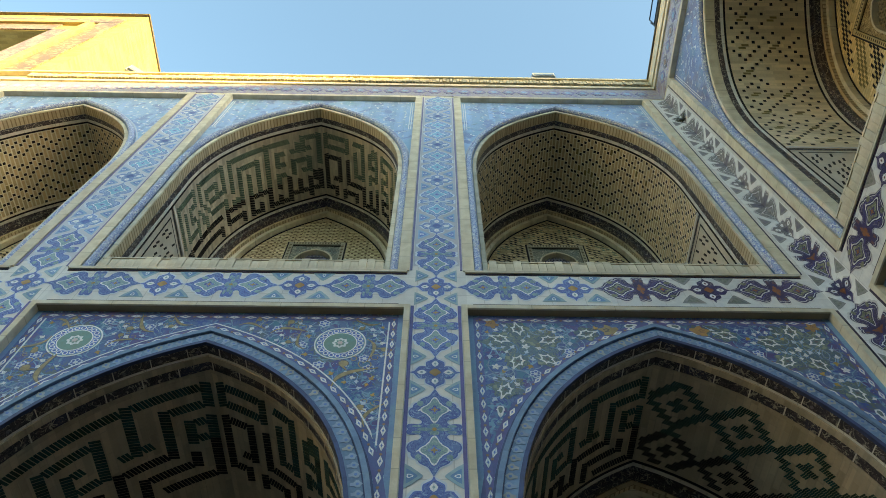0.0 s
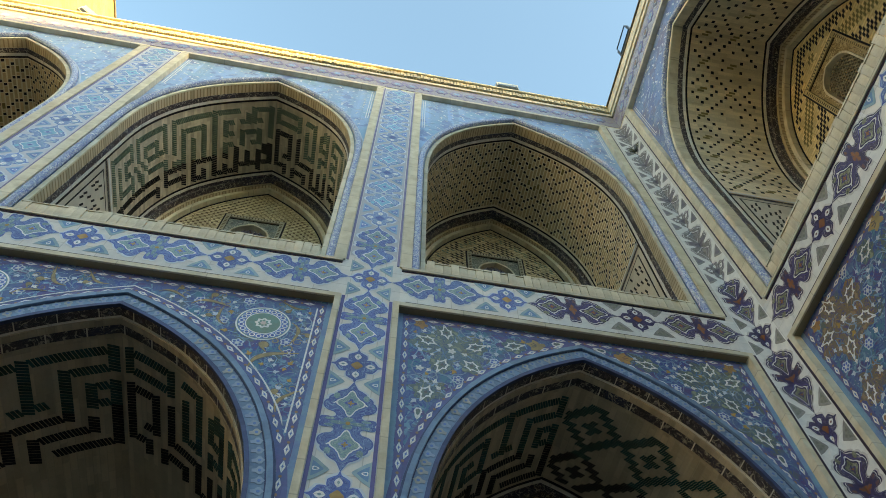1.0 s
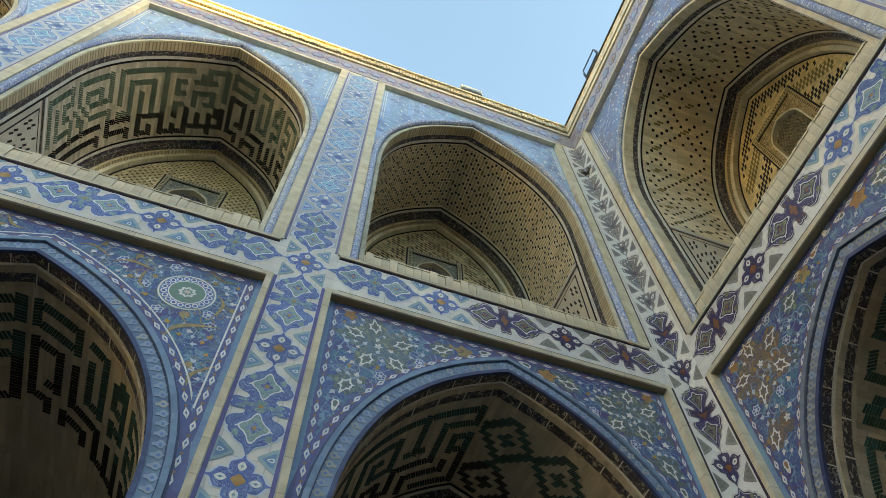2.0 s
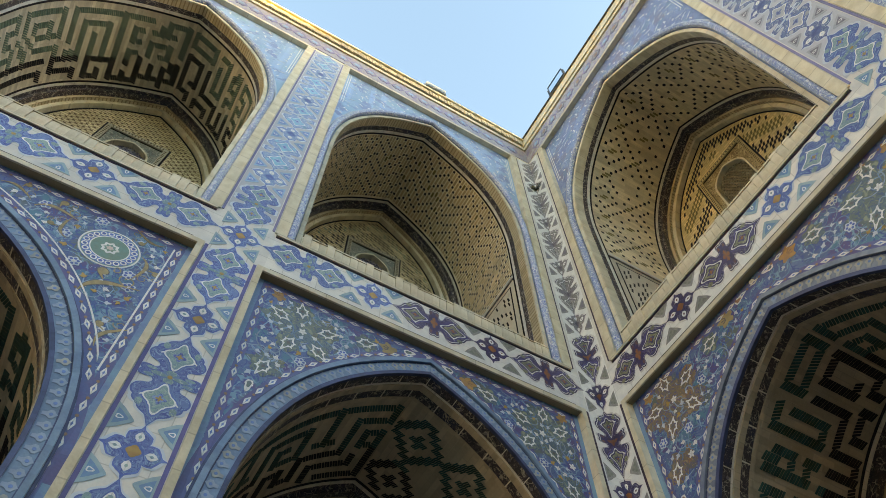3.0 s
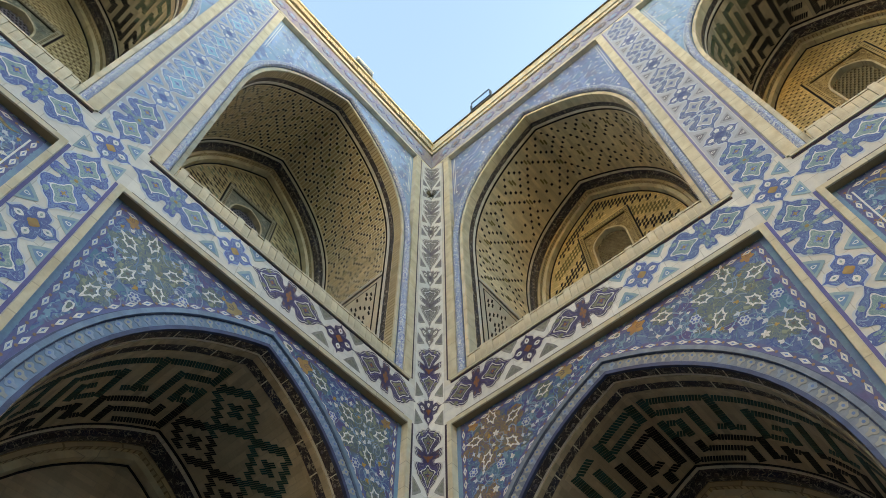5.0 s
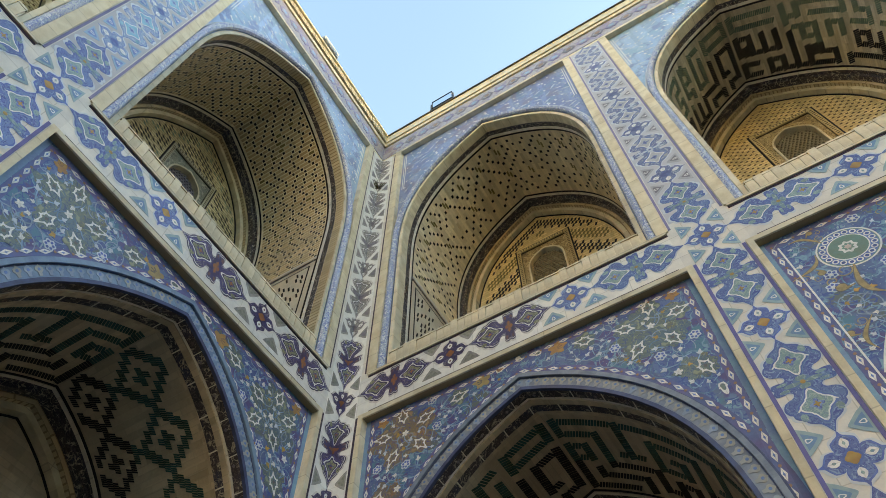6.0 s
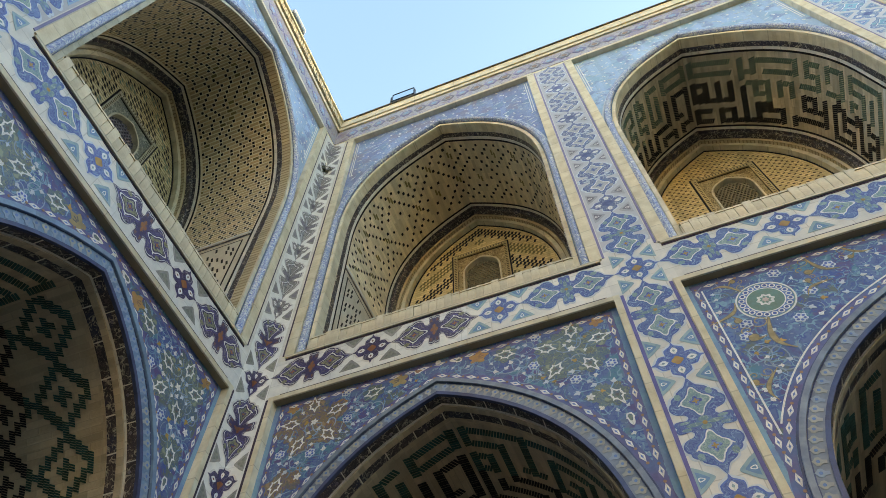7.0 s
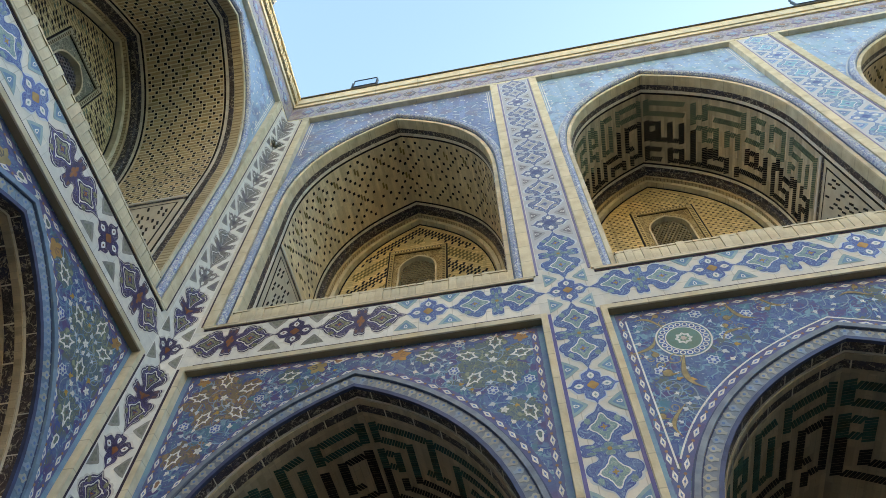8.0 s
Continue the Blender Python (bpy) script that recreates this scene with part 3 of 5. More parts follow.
def window(wall, sg, c, n, foot, top, grille_key):
    """Arched lattice window in a carved square frame."""
    g = Geo()
    W, F = 0.36, "greybuff" if grille_key == "slate" else "goldbuff"
    for x0, x1, z0, z1, n0, n1, key in ((-W - 0.06, -W, foot, top + 0.06, n - 0.01, n + 0.022, F), (W, W + 0.06, foot, top + 0.06, n - 0.01, n + 0.022, F), (-W, W, top, top + 0.06, n - 0.01, n + 0.022, F),
                                        (-W - 0.085, -W - 0.063, foot, top + 0.085, n, n + 0.012, "black"), (W + 0.063, W + 0.085, foot, top + 0.085, n, n + 0.012, "black"), (-W - 0.063, W + 0.063, top + 0.063, top + 0.085, n, n + 0.012, "black")):
        g.box(*sorted((sg * (c + x0), sg * (c + x1))), n0, n1, z0, z1, key)
    # a row of small dark notches along the frame
    for q in (-1, 1):
        for j in range(24):
            z = top - 0.02 - 0.045 * j
            g.box(*sorted((sg * (c + q * (W + 0.012)), sg * (c + q * (W + 0.045)))), n + 0.022, n + 0.025, z - 0.009, z + 0.009, "notch")
    for j in range(-8, 9):
        g.box(*sorted((sg * (c + 0.043 * j - 0.009), sg * (c + 0.043 * j + 0.009))), n + 0.022, n + 0.025, top + 0.014, top + 0.046, "notch")
    place("window_frame", g, wall, None, "carved square brick window frame")
    k = dict(a=0.26, spring=top - 0.46, c1=0.18, d=0.15, c2=0.27, h=0.33)
    g = Geo()
    p = arch(k, 0, 8, foot)
    for (x0, a), (x1, b) in zip(p, p[1:]):
        if abs(x1 - x0) > 1e-6:
            g.add([(sg * (c + x0), n - 0.015, a), (sg * (c + x1), n - 0.015, b), (sg * (c + x1), n - 0.015, top), (sg * (c + x0), n - 0.015, top)], F + "_carved")
        g.add([(sg * (c + x0), n - 0.015, a), (sg * (c + x1), n - 0.015, b), (sg * (c + x1), n - 0.13, b), (sg * (c + x0), n - 0.13, a)], "mould")
    for q in (-1, 1):
        g.add([(sg * (c + q * 0.26), n - 0.015, foot), (sg * (c + q * W), n - 0.015, foot), (sg * (c + q * W), n - 0.015, top), (sg * (c + q * 0.26), n - 0.015, top)], F + "_carved")
    strip(g, sg, c, k, 0.0, 0.025, n - 0.02, n + 0.005, "mould", foot)
    place("spandrel_panel", g, wall, None, "carved panel round the arch of the window")
    g = Geo()
    step, t = 0.052, 0.0075
    for i in range(-48, 49):
        for lean in (-1, 1):
            for j in range(0, 86):
                z0 = foot + j * 0.04
                x0 = i * step + lean * 0.55 * j * 0.04
                x1, z1 = x0 + lean * 0.55 * 0.04, z0 + 0.04
                if abs(x0) > 0.25 or abs(x1) > 0.25 or z1 > arch_height(k, 0, x1) or z0 > arch_height(k, 0, x0):
                    continue
                g.add([(sg * (c + x0 - t), n - 0.07, z0), (sg * (c + x0 + t), n - 0.07, z0), (sg * (c + x1 + t), n - 0.07, z1), (sg * (c + x1 - t), n - 0.07, z1)], grille_key)
                for e in (-t, t):
                    g.add([(sg * (c + x0 + e), n - 0.07, z0), (sg * (c + x1 + e), n - 0.07, z1), (sg * (c + x1 + e), n - 0.10, z1), (sg * (c + x0 + e), n - 0.10, z0)], grille_key)
    for j in range(0, 72):
        z = foot + 0.047 * j
        x = 0.25
        while x > 0.02 and z > arch_height(k, 0, x) - 0.01:
            x -= 0.01
        if z < k["spring"] + k["h"] - 0.02:
            g.add([(sg * (c - x), n - 0.072, z - 0.008), (sg * (c + x), n - 0.072, z - 0.008), (sg * (c + x), n - 0.072, z + 0.008), (sg * (c - x), n - 0.072, z + 0.008)], grille_key)
    place("grille", g, wall, None, "pierced plaster lattice")
    g = Geo()
    g.add([(sg * (c - W), n - 0.3, foot), (sg * (c + W), n - 0.3, foot), (sg * (c + W), n - 0.3, top), (sg * (c - W), n - 0.3, top)], "dark")
    for q in (-W, W):
        g.add([(sg * (c + q), n, foot), (sg * (c + q), n - 0.3, foot), (sg * (c + q), n - 0.3, top), (sg * (c + q), n, top)], "dark")
    g.add([(sg * (c - W), n, top), (sg * (c + W), n, top), (sg * (c + W), n - 0.3, top), (sg * (c - W), n - 0.3, top)], "dark")
    place("window_recess", g, wall)


MATS["greybuff"] = mat("grey_buff_frame_brick", (0.46, 0.43, 0.35), (0.36, 0.33, 0.26), 12, 0.8, 0.3, 60, 0.2)
MATS["goldbuff"] = mat("golden_buff_frame_brick", (0.56, 0.45, 0.26), (0.46, 0.35, 0.19), 12, 0.8, 0.3, 60, 0.2)
MATS["notch"] = mat("dark_notch", (0.16, 0.12, 0.07), (0.11, 0.085, 0.05), 12, 0.8, 0.2, 60, 0.3)
MATS["greybuff_carved"] = scroll_mat("grey_green_carved_tile", (0.24, 0.26, 0.22), [(0.30, 0.31, 0.26), (0.18, 0.22, 0.22)], [(0.44, 0.44, 0.38), (0.12, 0.13, 0.12), (0.40, 0.40, 0.34)], 14.0, 0.12, 0.03)
MATS["lattice"] = mat("grey_buff_lattice", (0.26, 0.225, 0.155), (0.20, 0.17, 0.115), 14, 0.8, 0.2, 60, 0.2)
MATS["goldbuff_carved"] = scroll_mat("carved_buff_plaster", (0.36, 0.27, 0.14), [(0.44, 0.34, 0.19), (0.26, 0.18, 0.09)], [(0.58, 0.47, 0.29), (0.16, 0.11, 0.05), (0.54, 0.43, 0.26)], 16.0, 0.12, 0.03)


def tympanum(g, sg, c, k, off, foot, n, key, hole):
    """The back wall of a niche, with an opening for its window."""
    W, top = 0.36, hole
    xs = sorted({-W, W, *[x for x, z in arch(k, off, 16)]})
    for x0, x1 in zip(xs, xs[1:]):
        a, b = arch_height(k, off, x0), arch_height(k, off, x1)
        f = top if hole and x0 >= -W - 1e-6 and x1 <= W + 1e-6 else foot
        g.add([(sg * (c + x0), n, f), (sg * (c + x1), n, f), (sg * (c + x1), n, b), (sg * (c + x0), n, a)], key)


DADO = 8.74
MATS["dado"] = mat("pale_dado_plaster", (0.68, 0.64, 0.56), (0.58, 0.53, 0.45), 5, 0.8, 0.25, 45, 0.12)


def niche(wall, sg, c, upper, style, seed):
    k, foot = (upper_of(sg), SILL - 0.05) if upper else (lower_of(sg, c), 0.0)
    al = Along(k, foot)
    body = {"brick": "vault_mortar", "plain": "vault_plain", "letters": "vault_grey"}[style] if upper else "vault_shaded"
    DEPTH = (-1.58 if sg > 0 else -1.54) if upper else -1.5 if c == BAYS[0] else -4.0
    g = Geo()
    front = "soldier" if sg > 0 else "mould"
    if upper:
        vault(g, sg, c, al, RECESS, -0.18, front)
    else:
        vault(g, sg, c, al, RECESS, -0.14, "darkband")
        vault(g, sg, c, al, -0.14, -0.16, "cream")
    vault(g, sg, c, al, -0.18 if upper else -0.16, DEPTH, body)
    for o0, o1, n, key in ((0.0, -0.05, DEPTH, "darkband"), (-0.05, -0.10, DEPTH - 0.08, "soldier"), (-0.10, -0.16, DEPTH - 0.13, "mould")):
        strip(g, sg, c, k, o0, o1, n, n, key, foot)
        p = arch(k, o1, 16, foot)
        d = 0
        for (x0, a), (x1, b) in zip(p, p[1:]):
            l = math.hypot(x1 - x0, b - a)
            g.add([(sg * (c + x0), n, a), (sg * (c + x1), n, b), (sg * (c + x1), n - 0.09, b), (sg * (c + x0), n - 0.09, a)], key, [(0, d), (0, d + l), (0.09, d + l), (0.09, d)])
            d += l
    back = DEPTH - 0.22
    tympanum(g, sg, c, k, -0.16, foot, back, ("tymp" if sg > 0 else "tymp_warm_lit") if upper else "vault_shaded", 10.45 if upper else 0)
    g.add([(sg * (c - k["a"]), 0, foot), (sg * (c + k["a"]), 0, foot), (sg * (c + k["a"]), DEPTH - 0.25, foot), (sg * (c - k["a"]), DEPTH - 0.25, foot)], "brick" if upper else "paving")
    ob = place("niche", g, wall, None, "vaulted brick niche with a pointed arch")

    # border bands that run up the sides and over the vault
    bands = Geo()
    f0, f1 = (-0.182, -0.252) if upper else (-0.222, -0.30)
    vault(bands, sg, c, al, f0, f1, "darkband", 0.006)
    u = -al.u[-1] + 0.11
    while u < al.u[-1]:
        if abs(u) > 0.03 and not upper:
            on_vault(bands, sg, c, al, [(u - 0.005, f1), (u + 0.005, f1), (u + 0.005, f0), (u - 0.005, f0)], 0.009, "cream")
            on_vault(bands, sg, c, al, [(u + 0.085, -0.138), (u + 0.092, -0.138), (u + 0.092, RECESS), (u + 0.085, RECESS)], 0.004, "cream")
            on_vault(bands, sg, c, al, [(u + 0.16, -0.125), (u + 0.175, -0.11), (u + 0.16, -0.095), (u + 0.145, -0.11)], 0.004, "slate")
        u += 0.27
    if upper:
        vault(bands, sg, c, al, -0.256, -0.292, "cream", 0.01)
        vault(bands, sg, c, al, -0.30, -0.325, "black", 0.005)
    else:
        vault(bands, sg, c, al, -0.162, -0.218, "vault_shaded", 0.010)
        vault(bands, sg, c, al, -0.304, -0.345, "vault_shaded", 0.008)
    u_d = al.find(DADO if upper else 2.2)
    for a, b in ((-u_d, u_d),):
        vault(bands, sg, c, al, DEPTH + 0.115, DEPTH + 0.09, "black", 0.005, a, b)
        vault(bands, sg, c, al, DEPTH + 0.085, DEPTH + 0.05, "cream", 0.01, a, b)
        vault(bands, sg, c, al, DEPTH + 0.045, DEPTH, "darkband", 0.006, a, b)
    strip(bands, sg, c, k, -0.165, -0.18, back, back + 0.012, "black", foot)
    place("border_band", bands, ob, None, "dark floral glazed border with thin black lines")

    # side panels below the vault
    d = Geo()
    for q in (-1, 1):
        vault(d, sg, c, al, -0.33, DEPTH, "cream", 0.012, *sorted((q * u_d, q * (u_d + 0.05))))
        vault(d, sg, c, al, -0.33, DEPTH, "darkband", 0.006, *sorted((q * (u_d + 0.055), q * (u_d + 0.10))))
        vault(d, sg, c, al, -0.33, DEPTH, "dado", 0.002, *sorted((q * (u_d + 0.10), q * al.u[-1])))
        for n0, n1 in ((-0.40, -0.43), (DEPTH + 0.06, DEPTH + 0.03)):
            vault(d, sg, c, al, n0, n1 + 0.012, "black", 0.005, *sorted((q * (u_d + 0.16), q * (al.u[-1] - 0.02))))
        vault(d, sg, c, al, -0.40, DEPTH + 0.03, "black", 0.005, *sorted((q * (u_d + 0.155), q * (u_d + 0.172))))
        for i in range(12):
            for j in range(15):
                a, b = abs((i + 3) % 8 - 4), abs(j % 6 - 3)
                if a + b in (0, 2, 3, 5) and (i * 3 + j) % 7 != 0:
                    u, n = u_d + 0.24 + 0.094 * j + 0.02 * (i % 3), -0.48 - 0.082 * i
                    if u + 0.045 < al.u[-1]:
                        on_vault(d, sg, c, al, [(q * (u - 0.042), n - 0.024), (q * (u + 0.042), n - 0.002), (q * (u + 0.042), n + 0.024), (q * (u - 0.042), n + 0.002)], 0.004, "black")
    place("side_panel", d, ob, None, "side panel with black glazed brick dashes")

    # glazed brick pattern of the vault
    v = Geo()
    if style == "letters":
        if upper:
            halves = ("broad", "tall") if sg > 0 else ("long", "tall")
        else:
            halves = ("slanted", "diaper") if sg > 0 and c == BAYS[0] else ("slanted", "tall")
        lettering(v, sg, c, al, u_d, -0.41, max(DEPTH, -1.6) + 0.15, halves, upper)
        place("brick_lettering", v, ob, None, "square brick letters in green and black glaze", kind="stuff")
    else:
        (coursed if style == "brick" else dotted)(v, sg, c, al, u_d, -0.335 if style == "brick" else -0.37, DEPTH + (0.12 if style == "brick" else 0.15), seed)
        place("brick_pattern", v, ob, None, "black glazed brick ends in stepped lozenges", kind="stuff")

    # back wall
    t = Geo()
    if upper:
        rnd = random.Random(seed)
        fine = style == "letters"
        du, dz = (0.05, 0.052) if fine else (0.072, 0.070) if style == "brick" else (0.052, 0.082)
        for i in range(-24, 25):
            for j in range(0, 95):
                x, z = i * du, foot + 0.3 + j * dz + (0.5 * dz if i % 2 and not fine else 0)
                if abs(x) < 0.465 and z < 10.56 or z > arch_height(k, -0.22, x) - 0.03 or abs(x) > k["a"] - 0.24:
                    continue
                if fine:
                    if (i + j) % 2:
                        continue
                    a, b, key = 0.0165, 0.0135, "ochre_dark"
                else:
                    q, r = (abs(i) + j) % 10, (abs(i) - j) % 10
                    if style == "brick":
                        if q in (4, 9) or r == 7:
                            continue
                    else:
                        q, r = (abs(i) + 2 * j) % 18, (abs(i) - 2 * j) % 36
                        if not (q < 6 or (9 <= q < 15 and r < 26)):
                            continue
                    a, b, key = 0.020 if style == "brick" else 0.0175, 0.025 if style == "brick" else 0.036, ("green2" if style == "brick" and q in (5, 6) and r > 2 else "olive_dash" if style != "brick" and q > 7 else "black")
                lean = 0.0 if fine else 0.35 * b if style == "plain" else 0.85 * b
                t.slab([(sg * (c + x - a - lean), z - b), (sg * (c + x + a - lean), z - b), (sg * (c + x + a + lean), z + b), (sg * (c + x - a + lean), z + b)], None, back + 0.004, key)
        place("back_wall_pattern", t, ob, None, "glazed brick dashes on the back wall", kind="stuff")
        window(ob, sg, c, back, foot, 10.45, "slate" if sg > 0 else "lattice")
    return ob


MATS["olive_dash"] = mat("olive_brick_glaze", (0.20, 0.165, 0.065), (0.16, 0.13, 0.05), 10, 0.5, 0.1, 60, 0.3)
MATS["ochre_dark"] = mat("dark_ochre_brick", (0.13, 0.075, 0.035), (0.09, 0.055, 0.03), 10, 0.6, 0.1, 60, 0.3)

for wall, sg in walls:
    for i, c in enumerate(BAYS):
        if i == 1:
            up = "letters"
        else:
            up = "brick" if sg > 0 else "plain"
        niche(wall, sg, c, True, up, 11 + i)
        niche(wall, sg, c, False, "letters", 21 + i)


# ---------------------------------------------------------------- tile motifs, each a mesh that is used again and again
def polar(f, n, x=0.0, z=0.0, sx=1.0, sz=1.0, a0=0.0):
    return [(x + sx * f(a) * math.cos(a + a0), z + sz * f(a) * math.sin(a + a0)) for a in (2 * math.pi * i / n for i in range(n))]


def scaled(pts, s, x=0.0, z=0.0):
    return [(x + (a - x) * s, z + (b - z) * s) for a, b in pts]


def smooth_outline(ctrl, n=3):
    """Mirrored outline of a cartouche from half widths w at heights v."""
    pts = []
    for i in range(len(ctrl) - 1):
        p0, p1, p2, p3 = ctrl[max(i - 1, 0)], ctrl[i], ctrl[i + 1], ctrl[min(i + 2, len(ctrl) - 1)]
        for j in range(n):
            t = j / n
            pts.append(tuple(0.5 * (2 * b + (c - a) * t + (2 * a - 5 * b + 4 * c - d) * t * t + (3 * b - a - 3 * c + d) * t**3) for a, b, c, d in zip(p0, p1, p2, p3)))
    pts.append(ctrl[-1])
    return pts


CART = [(0.172, 0.0), (0.184, 0.020), (0.174, 0.045), (0.136, 0.050), (0.102, 0.045), (0.083, 0.066), (0.100, 0.092), (0.140, 0.104), (0.168, 0.130), (0.178, 0.165), (0.164, 0.198), (0.150, 0.208), (0.148, 0.230), (0.130, 0.252), (0.106, 0.262), (0.098, 0.286), (0.070, 0.308), (0.040, 0.325), (0.022, 0.355), (0.0, 0.40)]
SPIKES = lambda r, q: (lambda a: r * (0.67 + 0.36 * abs(math.cos(2 * a)) ** (2 * q) + 0.04 * max(0, math.cos(8 * a))))
PALETTES = {
    "low": dict(halo="halo_blue", base="cobalt", base2="midblue2", fine="motif_blue", line="white", gem="gem_sea", core="ochre", arm="gem_sea", tri="seapale", tri2="teal_mid"),
    "up": dict(halo="halo_blue", base="midblue", base2="lightblue", fine="motif_light", line="white", gem="turq", core="cobalt", arm="pale", tri="lightblue", tri2="midblue"),
    "upb": dict(halo="halo_blue", base="cobalt2", base2="midblue", fine="motif_grey", line="white", gem="greypale", core="cobalt2", arm="pale", tri="greypale", tri2="slate"),
    "cor": dict(ring="slate2", halo="halo_grey", base="slate", base2="greytri2", fine="motif_slate", line="white", gem="greytri", core="slate2", arm="slate", tri="greytri", tri2="slate"),
    "old": dict(ring="purple", halo="halo_grey", base="purple", base2="violet", fine="motif_violet", line="white", gem="gem_green", core="rust", arm="oldrust", tri="greytri", tri2="greytri2"),
}


MATS["motif_blue"] = scroll_mat("fine_blue_mosaic", (0.109, 0.155, 0.437), [(0.138, 0.23, 0.494), (0.127, 0.265, 0.437)], [(0.23, 0.356, 0.575), (0.0633, 0.092, 0.322), (0.414, 0.517, 0.69)], 20.0, 0.10, 0.03)
MATS["motif_light"] = scroll_mat("fine_light_blue_mosaic", (0.207, 0.31, 0.54), [(0.276, 0.425, 0.598), (0.196, 0.402, 0.529)], [(0.483, 0.598, 0.759), (0.149, 0.218, 0.529), (0.644, 0.713, 0.782)], 24.0, 0.10, 0.03)
MATS["motif_violet"] = scroll_mat("fine_violet_mosaic", (0.06, 0.052, 0.13), [(0.075, 0.07, 0.19), (0.10, 0.08, 0.12)], [(0.27, 0.25, 0.30), (0.03, 0.022, 0.055), (0.40, 0.37, 0.38)], 24.0, 0.09, 0.0)
MATS["motif_grey"] = scroll_mat("fine_grey_blue_mosaic", (0.138, 0.172, 0.356), [(0.172, 0.241, 0.402), (0.149, 0.253, 0.356)], [(0.483, 0.529, 0.621), (0.0805, 0.092, 0.253), (0.644, 0.667, 0.713)], 24.0, 0.10, 0.03)
MATS["motif_slate"] = scroll_mat("fine_slate_mosaic", (0.19, 0.18, 0.19), [(0.25, 0.24, 0.24), (0.16, 0.15, 0.19)], [(0.48, 0.47, 0.45), (0.10, 0.09, 0.11), (0.54, 0.52, 0.50)], 24.0, 0.10, 0.03)
MATS["halo_blue"] = mat("blue_tinged_white_glaze", (0.583, 0.648, 0.713), (0.518, 0.583, 0.67), 11, 0.35, 0.1, 60, 0.15)
MATS["halo_grey"] = mat("grey_tinged_white_glaze", (0.648, 0.637, 0.626), (0.583, 0.583, 0.594), 11, 0.35, 0.1, 60, 0.15)
MATS["greytri"] = mat("mottled_grey_glaze", (0.30, 0.30, 0.29), (0.20, 0.20, 0.22), 30, 0.35, 0.1, 60, 0.3)
MATS["greytri2"] = mat("dark_mottled_grey_glaze", (0.16, 0.17, 0.16), (0.24, 0.25, 0.22), 34, 0.35, 0.1, 60, 0.3)
MATS["oldrust"] = mat("brown_violet_glaze", (0.19, 0.10, 0.08), (0.13, 0.075, 0.11), 22, 0.35, 0.1, 60, 0.3)
MATS["greypale"] = mat("pale_grey_glaze", (0.42, 0.43, 0.46), (0.34, 0.36, 0.41), 16, 0.3, 0.1, 60, 0.25)
MATS["seapale"] = mat("pale_sea_glaze", (0.30, 0.42, 0.46), (0.22, 0.35, 0.43), 16, 0.3, 0.1, 60, 0.25)
MATS["teal_mid"] = mat("grey_teal_glaze", (0.12, 0.264, 0.408), (0.108, 0.192, 0.384), 16, 0.3, 0.1, 60, 0.3)
MATS["midblue2"] = mat("soft_mid_blue_glaze", (0.156, 0.276, 0.504), (0.12, 0.204, 0.444), 14, 0.3, 0.1, 60, 0.3)
MATS["cobalt2"] = mat("dark_grey_blue_glaze", (0.072, 0.09, 0.264), (0.108, 0.144, 0.324), 12, 0.3, 0.1, 60, 0.3)
MATS["slate2"] = mat("dark_slate_glaze", (0.10, 0.09, 0.115), (0.13, 0.12, 0.16), 12, 0.3, 0.1, 60, 0.3)
MATS["gem_sea"] = scroll_mat("sea_green_mosaic", (0.19, 0.33, 0.37), [(0.23, 0.35, 0.33), (0.17, 0.28, 0.39)], [(0.36, 0.46, 0.46), (0.14, 0.23, 0.34), (0.46, 0.48, 0.38)], 30.0, 0.10, 0.03)
MATS["gem_green"] = scroll_mat("olive_green_mosaic", (0.19, 0.21, 0.15), [(0.24, 0.24, 0.15), (0.14, 0.16, 0.18)], [(0.36, 0.38, 0.28), (0.07, 0.09, 0.08), (0.42, 0.34, 0.18)], 30.0, 0.10, 0.03)


def star_mesh(p, half=0):
    """Four-lobed star with white petals; half: only the side x > 0 or x < 0."""
    g = Geo()
    out = polar(lambda a: 0.092 + 0.058 * abs(math.cos(2 * a)) ** 0.7 + 0.013 * abs(math.cos(6 * a)) ** 6 * abs(math.cos(2 * a)), 96)
    parts = [([(x * 1.13, z * 1.13) for x, z in out], p["halo"], 0.002), (out, p["base"], 0.005)]
    parts.append(([(x * 0.92, z * 0.92) for x, z in out], p["fine"], 0.007))
    parts.append((polar(lambda a: 0.046 + 0.010 * abs(math.cos(2 * a)), 24), p["base"], 0.008))
    for q in range(4):
        a = q * math.pi / 2
        ca, sa = math.cos(a), math.sin(a)
        drop = [(0.062, 0.0), (0.080, 0.020), (0.100, 0.026), (0.118, 0.017), (0.134, 0.0), (0.118, -0.017), (0.100, -0.026), (0.080, -0.020)]
        parts.append(([(x * ca - z * sa, x * sa + z * ca) for x, z in drop], p["line"], 0.010))
        parts.append(([(x * ca - z * sa, x * sa + z * ca) for x, z in scaled(drop, 0.36, 0.099, 0.0)], p["arm"], 0.0106))
        tip = [(0.155, -0.012), (0.19, 0.0), (0.155, 0.012)]
        parts.append(([(x * ca - z * sa, x * sa + z * ca) for x, z in tip], p["base"], 0.0045))
    parts.append((polar(lambda a: 0.038 + 0.005 * math.cos(4 * a), 16), p["core"], 0.011))
    for pts, key, h in parts:
        if half:
            pts = clip(pts, half)
        if len(pts) > 2:
            g.slab(pts, 0.0, h * 0.3, key)
    return g.mesh("star_tile")


